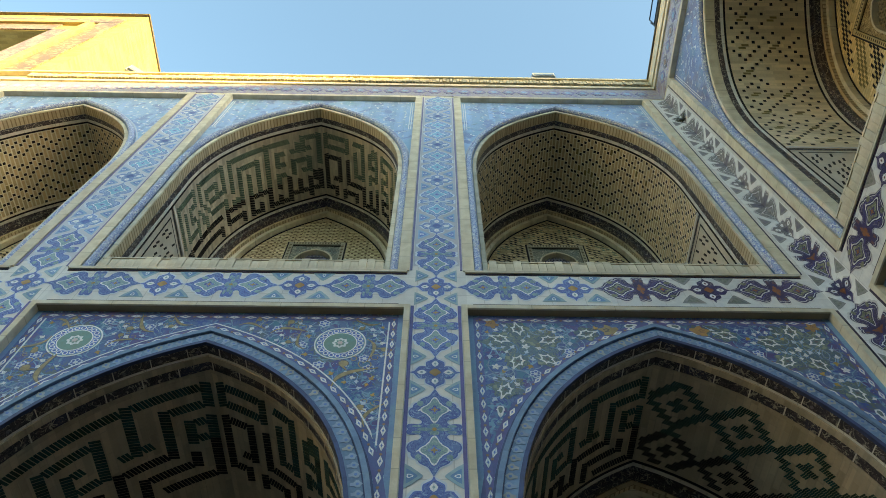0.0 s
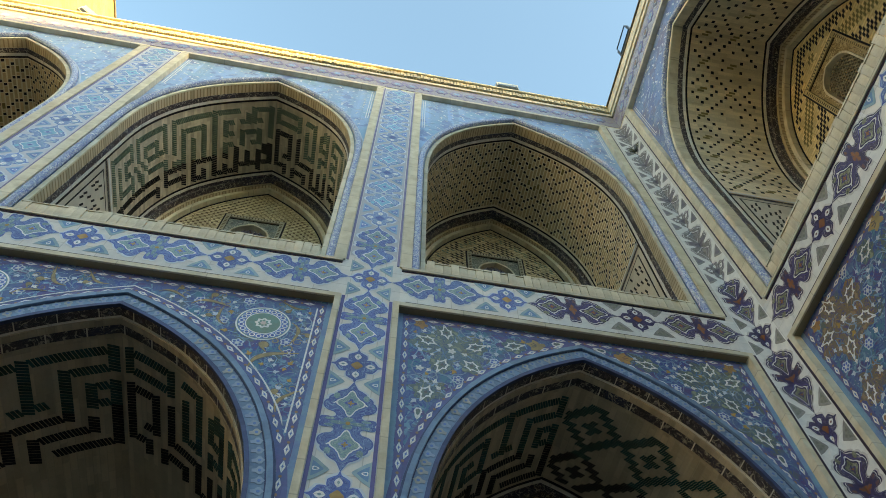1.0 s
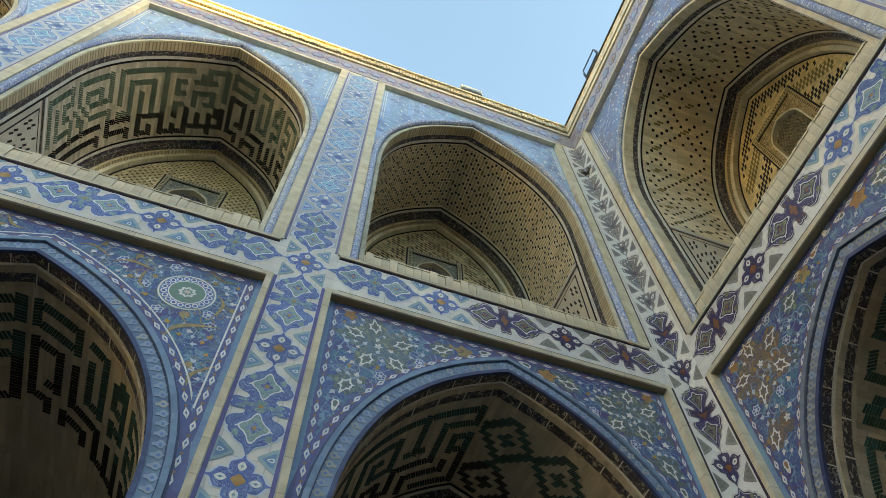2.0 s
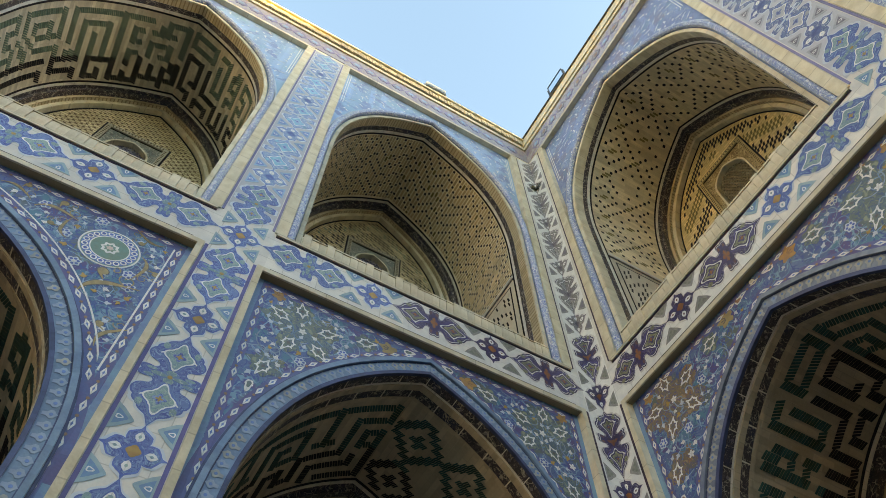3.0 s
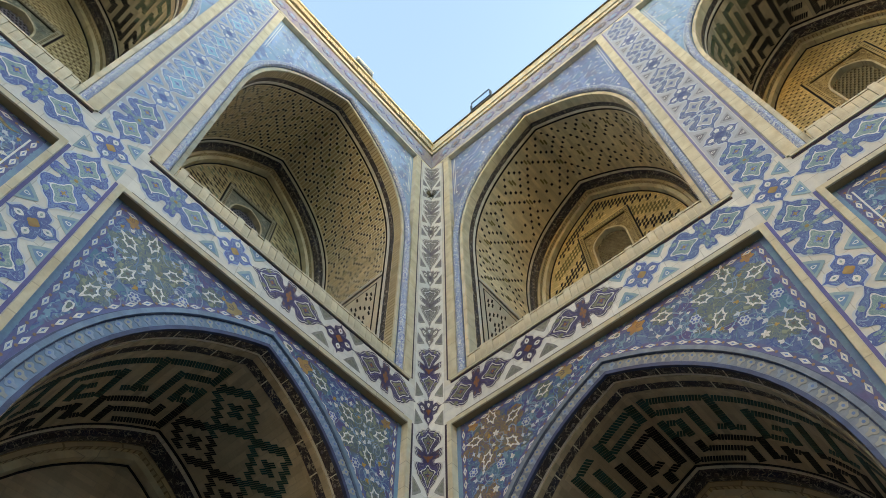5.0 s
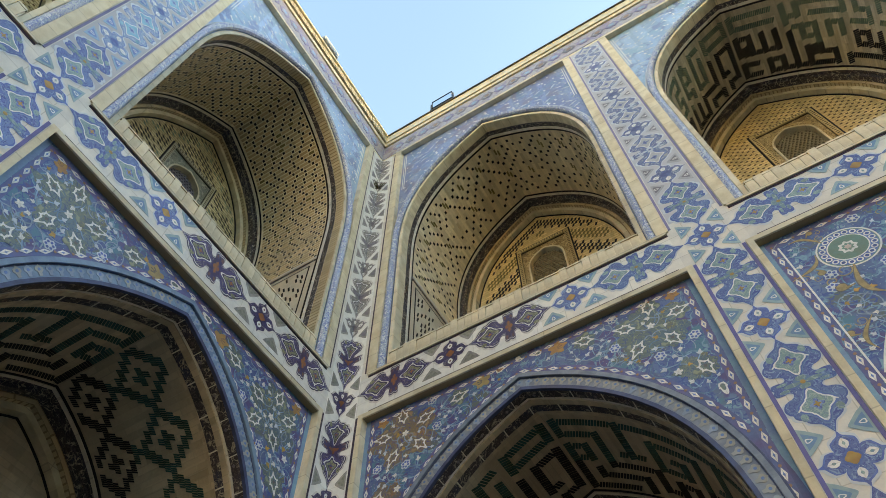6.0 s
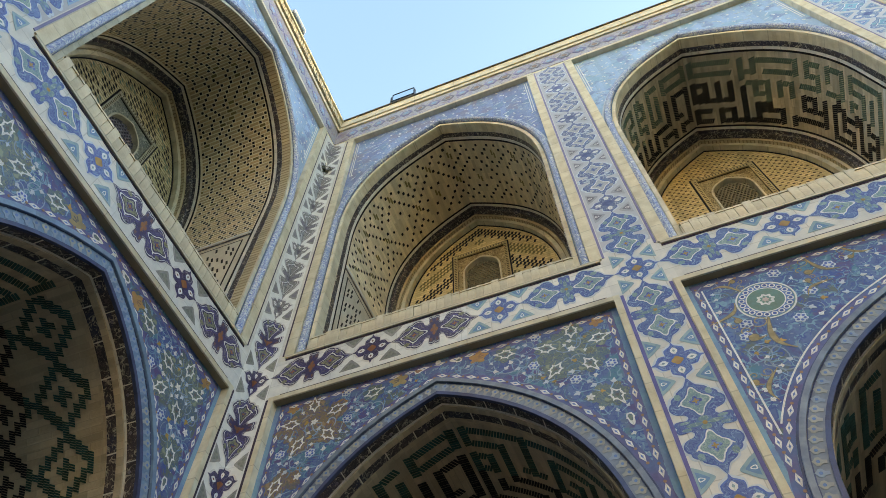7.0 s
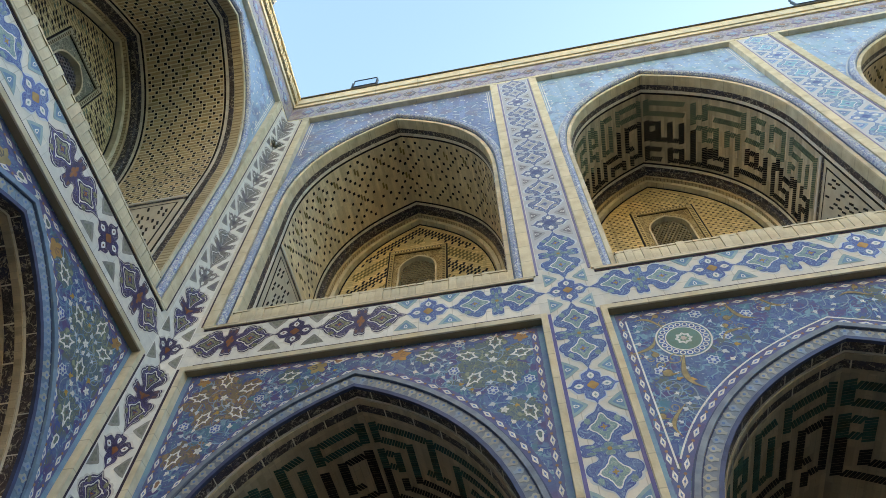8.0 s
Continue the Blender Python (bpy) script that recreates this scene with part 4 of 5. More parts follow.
def clip(pts, half):
    """Cuts an outline at x = 0 and keeps the side of the sign half."""
    out = []
    for (x0, z0), (x1, z1) in zip(pts, pts[1:] + pts[:1]):
        if x0 * half >= 0:
            out.append((x0, z0))
        if (x0 < 0 < x1) or (x1 < 0 < x0):
            t = x0 / (x0 - x1)
            out.append((0.0, z0 + (z1 - z0) * t))
    return out


def cartouche_mesh(p, half=0):
    g = Geo()
    q = smooth_outline(CART)
    right = [(w, -v) for w, v in reversed(q)] + [(w, v) for w, v in q[1:]]
    outline = right + [(-w, v) for w, v in reversed(right[1:-1])]
    parts = [([(x * 1.12, z * 1.035) for x, z in outline], p["halo"], 0.002), (outline, p["base"], 0.005), ([(x * 0.94, z * 0.972) for x, z in outline], p["fine"], 0.006)]
    if "ring" in p:
        parts[-1] = ([(x * 0.925, z * 0.965) for x, z in outline], p["line"], 0.006)
        parts.append(([(x * 0.885, z * 0.948) for x, z in outline], p["fine"], 0.0063))
    parts.append((polar(lambda a: 0.075 * (0.6 + 0.4 * abs(math.cos(2 * a))), 24, 0, 0, 1.6, 0.62), p["base2"], 0.0065))
    for s in (-1, 1):
        z = s * 0.185
        parts.append((polar(SPIKES(0.116, 1.2), 40, 0, z, 1.0, 1.2), p["base2"], 0.0068))
        parts.append((polar(SPIKES(0.106, 1.5), 40, 0, z, 1.0, 1.26), p["base"], 0.0072))
        parts.append((polar(SPIKES(0.095, 1.5), 40, 0, z, 1.0, 1.28), p["line"], 0.008))
        parts.append((polar(SPIKES(0.083, 1.5), 40, 0, z, 1.0, 1.28), p.get("ring", p["gem"]), 0.0092))
        if "ring" in p:
            parts.append((polar(SPIKES(0.068, 1.5), 40, 0, z, 1.0, 1.28), p["gem"], 0.0096))
        parts.append((polar(lambda a: 0.034 + 0.010 * math.cos(4 * a), 24, 0, z), p["fine"], 0.0102))
        parts.append((polar(lambda a: 0.017 + 0.008 * math.cos(4 * a), 16, 0, z), p["core"], 0.011))
        for w in (-1, 1):
            parts.append(([(w * x, z + v) for x, v in ((0.092, -0.004), (0.112, -0.016), (0.116, -0.010), (0.100, 0.006))], p["line"], 0.0078))
            parts.append(([(w * x, z + s * v) for x, v in ((0.0, 0.093), (0.016, 0.112), (0.010, 0.116), (-0.004, 0.100))], p["line"], 0.0078))
        for w in (-1, 1):
            parts.append((polar(lambda a: 0.022, 8, w * 0.10, z + s * 0.062, 1, 1.3), p["gem"], 0.0075))
            parts.append((polar(lambda a: 0.02, 8, w * 0.118, s * 0.028, 1.7, 0.6), p["arm"], 0.0075))
    if "ring" in p:
        parts.append((polar(lambda a: 0.055 * (1 + 0.12 * math.cos(10 * a)), 48, 0, 0, 2.2, 0.9), p["base"], 0.0084))
        parts.append((polar(lambda a: 0.030 * (1 + 0.15 * math.cos(10 * a)), 40, 0, 0, 2.2, 0.9), p["arm"], 0.0088))
    parts.append((polar(lambda a: (0.03 if "ring" in p else 0.05) * abs(math.cos(2 * a)) + 0.006, 24, 0, 0, 2.1, 1.0), p["core"] if "ring" in p else p["arm"], 0.009))
    parts.append((polar(lambda a: 0.016, 8), p["core"], 0.0105))
    for pts, key, h in parts:
        if half:
            pts = clip(pts, half)
        if len(pts) > 2:
            g.slab(pts, 0.0, h * 0.3, key)
    return g.mesh("cartouche_tile")


def corner_tri_mesh(p):
    """Triangle by the edge of a band: base on x = 0, point towards +x."""
    g = Geo()
    t = [(0.0, -0.105), (0.045, -0.075), (0.115, -0.012), (0.122, 0.0), (0.115, 0.012), (0.045, 0.075), (0.0, 0.105)]
    g.slab(t, 0.0, 0.0015, p["tri"])
    g.slab(scaled(t, 0.60, 0.038, 0.0), 0.0, 0.0019, p["tri2"])
    if "ring" not in p:
        g.slab(polar(lambda a: 0.017 + 0.003 * math.cos(3 * a), 12, 0.038, 0.0, 1.3, 0.95), 0.0, 0.0023, p["line"])
        g.slab(polar(lambda a: 0.010 + 0.002 * math.cos(3 * a), 12, 0.038, 0.0, 1.3, 0.95), 0.0, 0.0027, p["tri2"])
    return g.mesh("triangle_tile")


MESH = {}
for pn, pal in PALETTES.items():
    MESH["star", pn], MESH["cart", pn], MESH["tri", pn] = star_mesh(pal), cartouche_mesh(pal), corner_tri_mesh(pal)
    for h in (-1, 1):
        MESH["star", pn, h], MESH["cart", pn, h] = star_mesh(pal, h), cartouche_mesh(pal, h)


def band_unit(wall, x, z, pal, turn, half_width, half=0, sx=1.0, length=1.16):
    """One repeat of a band: a star, the cartouche after it and the triangles round the star."""
    k = (pal,) if not half else (pal, half)
    m = Matrix.Translation((x, 0.0015, z)) @ Matrix.Rotation(radians(turn), 4, "Y") @ Matrix.Diagonal((sx, 1, length / 1.16, 1))
    place("star_tile", MESH[("star", *k)], wall, m)
    place("cartouche_tile", MESH[("cart", *k)], wall, m @ Matrix.Translation((0, 0, 0.58)))
    for sx_ in (-1, 1) if not half else (half,):
        for sz_ in (-1, 1):
            place("triangle_tile", MESH["tri", pal], wall, m @ Matrix.Translation((sx_ * half_width / sx, 0, sz_ * 0.185)) @ Matrix.Diagonal((-sx_ * min(1.0, half_width / 0.19), 1, 0.95, 1)))


STAR_Z = 6.51
for wall, sg in walls:
    # piers between the bays
    for i in (0, 1):
        x = sg * (BAYS[i] + PITCH / 2)
        for j in range(-4, 5):
            z = STAR_Z + 1.16 * j
            band_unit(wall, x, z, "low" if j < 1 else "upb" if sg < 0 and i == 0 else "up", 0, 0.185)
    # the corner, folded down its middle
    for j in range(-4, 5):
        band_unit(wall, 0.0, STAR_Z + 1.16 * j, "old" if j < 1 else "cor", 0, 0.19, half=sg, sx=0.9)
    # frieze
    for i in range(1, 9):
        s = 1.2 * i
        if abs(s - 3.6) < 0.1 or abs(s - 7.2) < 0.1:
            continue
        band_unit(wall, sg * s, STAR_Z, "old" if s < 1.8 else "low", 90 * sg, 0.21, length=1.2, sx=1.05)
    for s, pal in ((0.0, "old"), (3.6, "low"), (7.2, "low")):
        place("cartouche_tile", MESH["cart", pal], wall, Matrix.Translation((sg * (s + 0.6), 0.0015, STAR_Z)) @ Matrix.Rotation(radians(90), 4, "Y") @ Matrix.Diagonal((1.05, 1, 1.03, 1)))


# ---------------------------------------------------------------- mouldings and lines
MATS["lightblue2"] = mat("dull_light_blue_glaze", (0.168, 0.276, 0.408), (0.132, 0.216, 0.36), 12, 0.3, 0.1, 60, 0.3, coat=0.2)
MATS["palelilac"] = mat("pale_lilac_glaze", (0.54, 0.54, 0.594), (0.475, 0.508, 0.572), 6, 0.35, 0.1, 60, 0.15, coat=0.15)
MATS["navy"] = mat("navy_glaze", (0.054, 0.078, 0.18), (0.042, 0.054, 0.12), 12, 0.3, 0.1, 60, 0.3)
MATS["greyslate"] = mat("grey_blue_border_glaze", (0.204, 0.252, 0.324), (0.144, 0.18, 0.252), 12, 0.3, 0.1, 60, 0.3)
MATS["lilac"] = mat("grey_lilac_glaze", (0.21, 0.19, 0.34), (0.16, 0.15, 0.28), 10, 0.3, 0.1, 60, 0.3)
MATS["black2"] = mat("manganese_line_glaze", (0.035, 0.024, 0.04), (0.055, 0.034, 0.07), 10, 0.3, 0.1, 60, 0.4)
for wall, sg in walls:
    ml, ln = Geo(), Geo()
    for i, c in enumerate(BAYS):
        for q in (-1, 1):
            e = c + q * HALF
            corner = i == 0 and q < 0
            # moulding beside the lower panel, the line along it, and the wide upper moulding
            a, b = sorted((e, e + q * 0.05))
            rect(ml, sg, a, b, 0, LOW_TOP + 0.05, 0.016, "mould", 0.0)
            a, b = sorted((e + q * 0.056, e + q * 0.082))
            rect(ln, sg, a, b, 0, LOW_TOP + 0.04, 0.006, "black2" if corner else "violet", 0.0)
            a, b = sorted((e - q * 0.085, e + q * 0.02))
            rect(ml, sg, a, b, UP_FOOT, UP_TOP - 0.03, 0.016, "mould", RECESS)
            a, b = sorted((e + q * 0.026, e + q * 0.047))
            rect(ln, sg, a, b, UP_FOOT + 0.02, UP_TOP, 0.006, "black2" if corner else "lilac", 0.0)
        rect(ml, sg, c - HALF, c + HALF, LOW_TOP, LOW_TOP + 0.05, 0.016, "mould", 0.0)
        rect(ml, sg, c - HALF, c + HALF, UP_FOOT - 0.035, UP_FOOT, 0.02, "mould", RECESS)
        rect(ml, sg, c - HALF - 0.02, c + HALF + 0.02, UP_TOP - 0.02, UP_TOP + 0.05, 0.016, "mould", RECESS)
        rect(ln, sg, c - HALF, c + HALF, UP_FOOT - 0.056, UP_FOOT - 0.037, 0.006, "black2", 0.0)
        rect(ln, sg, c - HALF + 0.05, c + HALF - 0.05, LOW_TOP + 0.054, LOW_TOP + 0.072, 0.006, "black2", 0.0)
    rect(ln, sg, 0.0, 0.205, 0, UP_TOP + 0.03, 0.001, "white")
    rect(ln, sg, 0.29, 2.1, LOW_TOP + 0.075, UP_FOOT - 0.055, 0.001, "white")
    rect(ln, sg, 0.205, 0.29, LOW_TOP + 0.075, UP_FOOT - 0.055, 0.001, "white")
    for c in BAYS[:2]:
        rect(ln, sg, c + HALF + 0.055, c + PITCH - HALF - 0.055, UP_FOOT + 0.1, UP_TOP, 0.001, "palelilac")
    rect(ln, sg, 0, 13.6, UP_TOP + 0.08, 12.62, 0.008, "topband", 0.0)
    rect(ml, sg, 0, 13.6, 12.64, 12.74, 0.03, "mould", 0.0)
    place("moulding", ml, wall, None, "cream brick moulding strips")
    place("tile_line", ln, wall, None, "thin violet and black glazed lines")


def tube(g, sg, c, k, off, r, n, key, foot, sides=8):
    p = arch(k, off, 16, foot)
    rings = []
    for i, (x, z) in enumerate(p):
        (xa, za), (xb, zb) = p[max(i - 1, 0)], p[min(i + 1, len(p) - 1)]
        l = math.hypot(xb - xa, zb - za)
        nx, nz = -(zb - za) / l, (xb - xa) / l
        rings.append([(sg * (c + x + nx * r * math.cos(t)), n + r * math.sin(t), z + nz * r * math.cos(t)) for t in (2 * math.pi * j / sides for j in range(sides))])
    for a, b in zip(rings, rings[1:]):
        for j in range(sides):
            g.add([a[j], a[(j + 1) % sides], b[(j + 1) % sides], b[j]], key)


for wall, sg in walls:
    for c in BAYS:
        g = Geo()
        tube(g, sg, c, upper_of(sg), 0.095, 0.042, RECESS + 0.035, "rope", UP_FOOT)
        place("rope_moulding", g, wall, None, "pale blue glazed rope moulding round the arch")
        g = Geo()
        strip(g, sg, c, upper_of(sg), 0.0, 0.045, RECESS, RECESS + 0.02, "mould", UP_FOOT)
        strip(g, sg, c, upper_of(sg), 0.147, 0.165, RECESS, RECESS + 0.012, "pale", 9.2)
        place("arch_edge", g, wall, None, "cream brick edge of the arch")
        g = Geo()
        strip(g, sg, c, lower_of(sg, c), 0.0, 0.03, RECESS, RECESS + 0.03, "navy", 0.0)
        strip(g, sg, c, lower_of(sg, c), 0.03, 0.118, RECESS, RECESS + 0.018, "lightblue2" if sg > 0 else "greyslate", 0.0)
        strip(g, sg, c, lower_of(sg, c), 0.127, 0.165, RECESS, RECESS + 0.040, "lightblue2" if sg > 0 else "greyslate", 0.0)
        strip(g, sg, c, lower_of(sg, c), 0.118, 0.127, RECESS, RECESS + 0.020, "navy", 0.0)
        strip(g, sg, c, lower_of(sg, c), 0.165, 0.182, RECESS, RECESS + 0.012, "navy", 0.0)
        place("arch_border", g, wall, None, "blue glazed border of the lower arch")


# ---------------------------------------------------------------- flowers, leaves and borders of the spandrels
MATS["olive"] = scroll_mat("olive_mosaic", (0.149, 0.184, 0.149), [(0.103, 0.172, 0.23), (0.207, 0.196, 0.115)], [(0.299, 0.345, 0.253), (0.0805, 0.127, 0.23), (0.414, 0.276, 0.138)], 16.0, 0.09, 0.03)
MATS["umber"] = scroll_mat("umber_mosaic", (0.218, 0.161, 0.103), [(0.149, 0.149, 0.138), (0.345, 0.184, 0.069)], [(0.368, 0.253, 0.161), (0.115, 0.103, 0.253), (0.46, 0.299, 0.138)], 16.0, 0.09, 0.03)
MATS["pink"] = mat("pinkish_white_glaze", (0.60, 0.50, 0.48), (0.5, 0.42, 0.4), 9, 0.35, 0.1, 60, 0.2)


def blossom_mesh(halo, heart):
    """A white rayed ring round a dark heart, longer than wide."""
    g = Geo()
    g.slab(polar(lambda a: 0.086 + 0.012 * math.cos(6 * a), 36), 0.0, 0.0009, halo)
    ray = lambda a: 0.046 + 0.017 * max(0, math.cos(6 * a)) ** 5 + 0.042 * max(0, math.cos(a)) ** 26 + 0.020 * max(0, -math.cos(a)) ** 26
    g.slab(polar(ray, 96, 0, 0, 0.95, 1.0, math.pi / 2), 0.0, 0.0018, "white")
    g.slab(polar(lambda a: 0.032 + 0.005 * math.cos(6 * a) + 0.026 * max(0, math.cos(a)) ** 16 + 0.008 * max(0, -math.cos(a)) ** 16, 72, 0, 0, 0.95, 1.0, math.pi / 2), 0.0, 0.0024, halo)
    g.slab(polar(lambda a: 0.013 + 0.003 * math.cos(4 * a), 16, 0, 0, 0.85, 1.2), 0.0, 0.0030, heart)
    return g.mesh("blossom_tile")


def palmette_mesh(key, vein):
    """A lobed blotch of warm glaze with darker veins, its point towards +z."""
    g = Geo()
    g.slab(polar(lambda a: 0.070 * (1 + 0.22 * math.cos(5 * a) + 0.06 * math.cos(11 * a)), 60, 0, 0, 0.88, 1.05, math.pi / 2), 0.0, 0.0012, key)
    for i in (-1, 0, 1):
        a = math.pi / 2 + 0.75 * i
        g.slab(polar(lambda t: 0.006 + 0.020 * abs(math.cos(t)) ** 3, 16, 0.028 * math.cos(a), 0.028 * math.sin(a) - 0.004, 0.6, 1.0, a), 0.0, 0.0017, vein)
    return g.mesh("palmette_tile")


def drop_mesh(heart):
    """A white teardrop ring, its point towards +z."""
    g = Geo()
    g.slab(polar(lambda a: 0.034 + 0.046 * max(0, math.cos(a)) ** 7 + 0.006 * max(0, math.cos(5 * a)) ** 4, 48, 0, 0, 0.85, 1.0, math.pi / 2), 0.0, 0.0016, "white")
    g.slab(polar(lambda a: 0.020 + 0.024 * max(0, math.cos(a)) ** 6, 32, 0, 0, 0.85, 1.0, math.pi / 2), 0.0, 0.0022, heart)
    return g.mesh("drop_tile")


def petal_dot_mesh(n):
    g = Geo()
    g.slab(polar(lambda a: 0.027 + (0.008 * math.cos(n * a) if n else 0.0), 40), 0.0, 0.0016, "white")
    return g.mesh("petal_tile")


def rosette_mesh(key="pale"):
    g = Geo()
    g.slab(polar(lambda a: 0.045 + 0.006 * math.cos(6 * a), 36), 0.0, 0.0015, key)
    for i in range(6):
        a = i * math.pi / 3
        g.slab(polar(lambda t: 0.011, 8, 0.027 * math.cos(a), 0.027 * math.sin(a)), 0.0, 0.0021, "cobalt")
    g.slab(polar(lambda a: 0.009, 8), 0.0, 0.0024, "white")
    return g.mesh("rosette_tile")


def bud_mesh(key):
    """A small three-lobed bud on a curled stalk."""
    g = Geo()
    g.slab([(0, -0.014), (0.012, -0.006), (0.022, 0.006), (0.011, 0.008), (0.006, 0.026), (0, 0.034), (-0.006, 0.026), (-0.011, 0.008), (-0.022, 0.006), (-0.012, -0.006)], 0.0, 0.0015, key)
    st = [(0.006 * math.sin(3 * t), -0.014 - 0.06 * t, 0.004) for t in (0, 0.3, 0.6, 1.0)]
    for (x0, z0, w), (x1, z1, v) in zip(st, st[1:]):
        x0, x1 = x0 + 4 * (z0 + 0.014) ** 2, x1 + 4 * (z1 + 0.014) ** 2
        g.slab([(x0 - w, z0), (x0 + w, z0), (x1 + v, z1), (x1 - v, z1)], 0.0, 0.0009, "lightblue")
    return g.mesh("bud_tile")


def ribbon(g, pts, width, h, key):
    for i in range(len(pts) - 1):
        (x0, z0), (x1, z1) = pts[i], pts[i + 1]
        (xa, za), (xb, zb) = pts[max(i - 1, 0)], pts[min(i + 2, len(pts) - 1)]
        l0, l1 = math.hypot(x1 - xa, z1 - za), math.hypot(xb - x0, zb - z0)
        w0 = width(i / (len(pts) - 1)) if callable(width) else width
        w1 = width((i + 1) / (len(pts) - 1)) if callable(width) else width
        n0, n1 = (-(z1 - za) / l0 * w0, (x1 - xa) / l0 * w0), (-(zb - z0) / l1 * w1, (xb - x0) / l1 * w1)
        g.slab([(x0 - n0[0], z0 - n0[1]), (x0 + n0[0], z0 + n0[1]), (x1 + n1[0], z1 + n1[1]), (x1 - n1[0], z1 - n1[1])], None, h, key)


def leaf_mesh(key, edge):
    """A curled split leaf on a winding stem."""
    g = Geo()
    stem = [(0.16 * t * math.cos(0.4 + 2.2 * t), -0.20 + 0.30 * t) for t in (i / 12 for i in range(13))]
    ribbon(g, stem, lambda t: 0.005 + 0.017 * math.sin(math.pi * t) ** 2, 0.0012, edge)
    ribbon(g, stem, lambda t: 0.003 + 0.012 * math.sin(math.pi * t) ** 2, 0.0018, key)
    curl = [(0.02 + 0.075 * (1 - t) * math.sin(4.2 * t) + 0.05 * t, -0.02 + 0.13 * t * math.cos(1.5 * t)) for t in (i / 12 for i in range(13))]
    ribbon(g, curl, lambda t: 0.005 + 0.025 * math.sin(math.pi * t) ** 1.5, 0.0013, edge)
    ribbon(g, curl, lambda t: 0.003 + 0.019 * math.sin(math.pi * t) ** 1.5, 0.0019, key)
    for s0, turn in ((0.035, 1), (0.05, -1)):
        ribbon(g, [(0.05 * turn + (s0 - 0.03 * t) * math.cos(turn * 6.5 * t), 0.09 + (s0 - 0.03 * t) * math.sin(turn * 6.5 * t)) for t in (i / 16 for i in range(17))], 0.0038, 0.0011, key)
    return g.mesh("leaf_tile")


def fleck_mesh(places, key):
    """Small pointed white leaves on the blue field."""
    g = Geo()
    for x, z, a in places:
        g.slab(polar(lambda t: 0.010 + 0.016 * abs(math.cos(t)) ** 3, 12, x, z, 0.75, 1.0, a), 0.0, 0.0015, key)
    return g.mesh("fleck_tile")


def vine_mesh(key):
    g = Geo()
    ribbon(g, [((0.02 + 0.11 * t) * math.cos(5.2 * t), (0.02 + 0.11 * t) * math.sin(5.2 * t)) for t in (i / 18 for i in range(19))], 0.0042, 0.0009, key)
    ribbon(g, [(0.01 + 0.13 * t, 0.04 * math.sin(5 * t)) for t in (i / 8 for i in range(9))], 0.0042, 0.0008, key)
    return g.mesh("vine_tile")


def medallion_mesh():
    g = Geo()
    g.slab(polar(lambda a: 0.205, 48), 0.0, 0.0015, "white")
    g.slab(polar(lambda a: 0.193, 48), 0.0, 0.0021, "green3")
    g.slab(polar(lambda a: 0.187, 48), 0.0, 0.0024, "midblue")
    for i in range(20):
        a = 2 * math.pi * i / 20
        g.slab(polar(lambda t: 0.0225, 12, 0.162 * math.cos(a), 0.162 * math.sin(a)), 0.0, 0.0030, "white")
        g.slab(polar(lambda t: 0.0135, 10, 0.162 * math.cos(a), 0.162 * math.sin(a)), 0.0, 0.0033, "cobalt")
    g.slab(polar(lambda a: 0.135, 40), 0.0, 0.0030, "white")
    g.slab(polar(lambda a: 0.126, 40), 0.0, 0.0036, "green3")
    g.slab(polar(lambda a: 0.052 + 0.014 * abs(math.cos(4 * a)) ** 3, 64), 0.0, 0.0042, "white")
    g.slab(polar(lambda a: 0.037 + 0.006 * math.cos(8 * a), 40), 0.0, 0.0048, "green3")
    g.slab(polar(lambda a: 0.022 + 0.005 * math.cos(6 * a), 24), 0.0, 0.0054, "pink")
    return g.mesh("medallion_tile")


def diamond_mesh():
    g = Geo()
    g.slab([(0, -0.055), (0.021, 0), (0, 0.055), (-0.021, 0)], 0.0, 0.0015, "white")
    g.slab([(0, -0.020), (0.0075, 0), (0, 0.020), (-0.0075, 0)], 0.0, 0.0019, "midblue")
    g.slab(polar(lambda a: 0.012, 8, 0, 0.067), 0.0, 0.0015, "rust2")
    return g.mesh("diamond_tile")


def lobe_mesh(key):
    g = Geo()
    g.slab([(-0.012, -0.036), (0.012, -0.036), (0.014, -0.012), (0.030, 0.004), (0.028, 0.022), (0.012, 0.032), (0, 0.044), (-0.012, 0.032), (-0.028, 0.022), (-0.030, 0.004), (-0.014, -0.012)], 0.0, 0.0018, key)
    g.slab(polar(lambda a: 0.011, 8, 0, 0.010), 0.0, 0.0024, "midblue")
    return g.mesh("lobe_tile")


def halo_mesh(key):
    g = Geo()
    g.slab(polar(lambda a: 0.25 + 0.05 * math.cos(5 * a) + 0.025 * math.sin(11 * a + 1) + 0.015 * math.sin(23 * a), 60, 0, 0, 1.05, 0.9), None, 0.0006, key)
    return g.mesh("ground_patch")


MATS["green3"] = mat("sea_green_glaze", (0.15, 0.30, 0.28), (0.18, 0.27, 0.22), 12, 0.3, 0.1, 60, 0.25)
MATS["drab"] = mat("brown_grey_glaze", (0.16, 0.14, 0.13), (0.12, 0.13, 0.15), 14, 0.35, 0.1, 60, 0.3)
MATS["olivegold"] = mat("olive_gold_glaze", (0.38, 0.29, 0.14), (0.28, 0.22, 0.12), 16, 0.35, 0.1, 60, 0.3)
MATS["ochre_tan"] = mat("orange_tan_glaze", (0.46, 0.27, 0.10), (0.36, 0.20, 0.10), 16, 0.35, 0.1, 60, 0.3)
MATS["rust2"] = mat("orange_brown_glaze", (0.34, 0.20, 0.12), (0.26, 0.15, 0.12), 12, 0.35, 0.1, 60, 0.3)
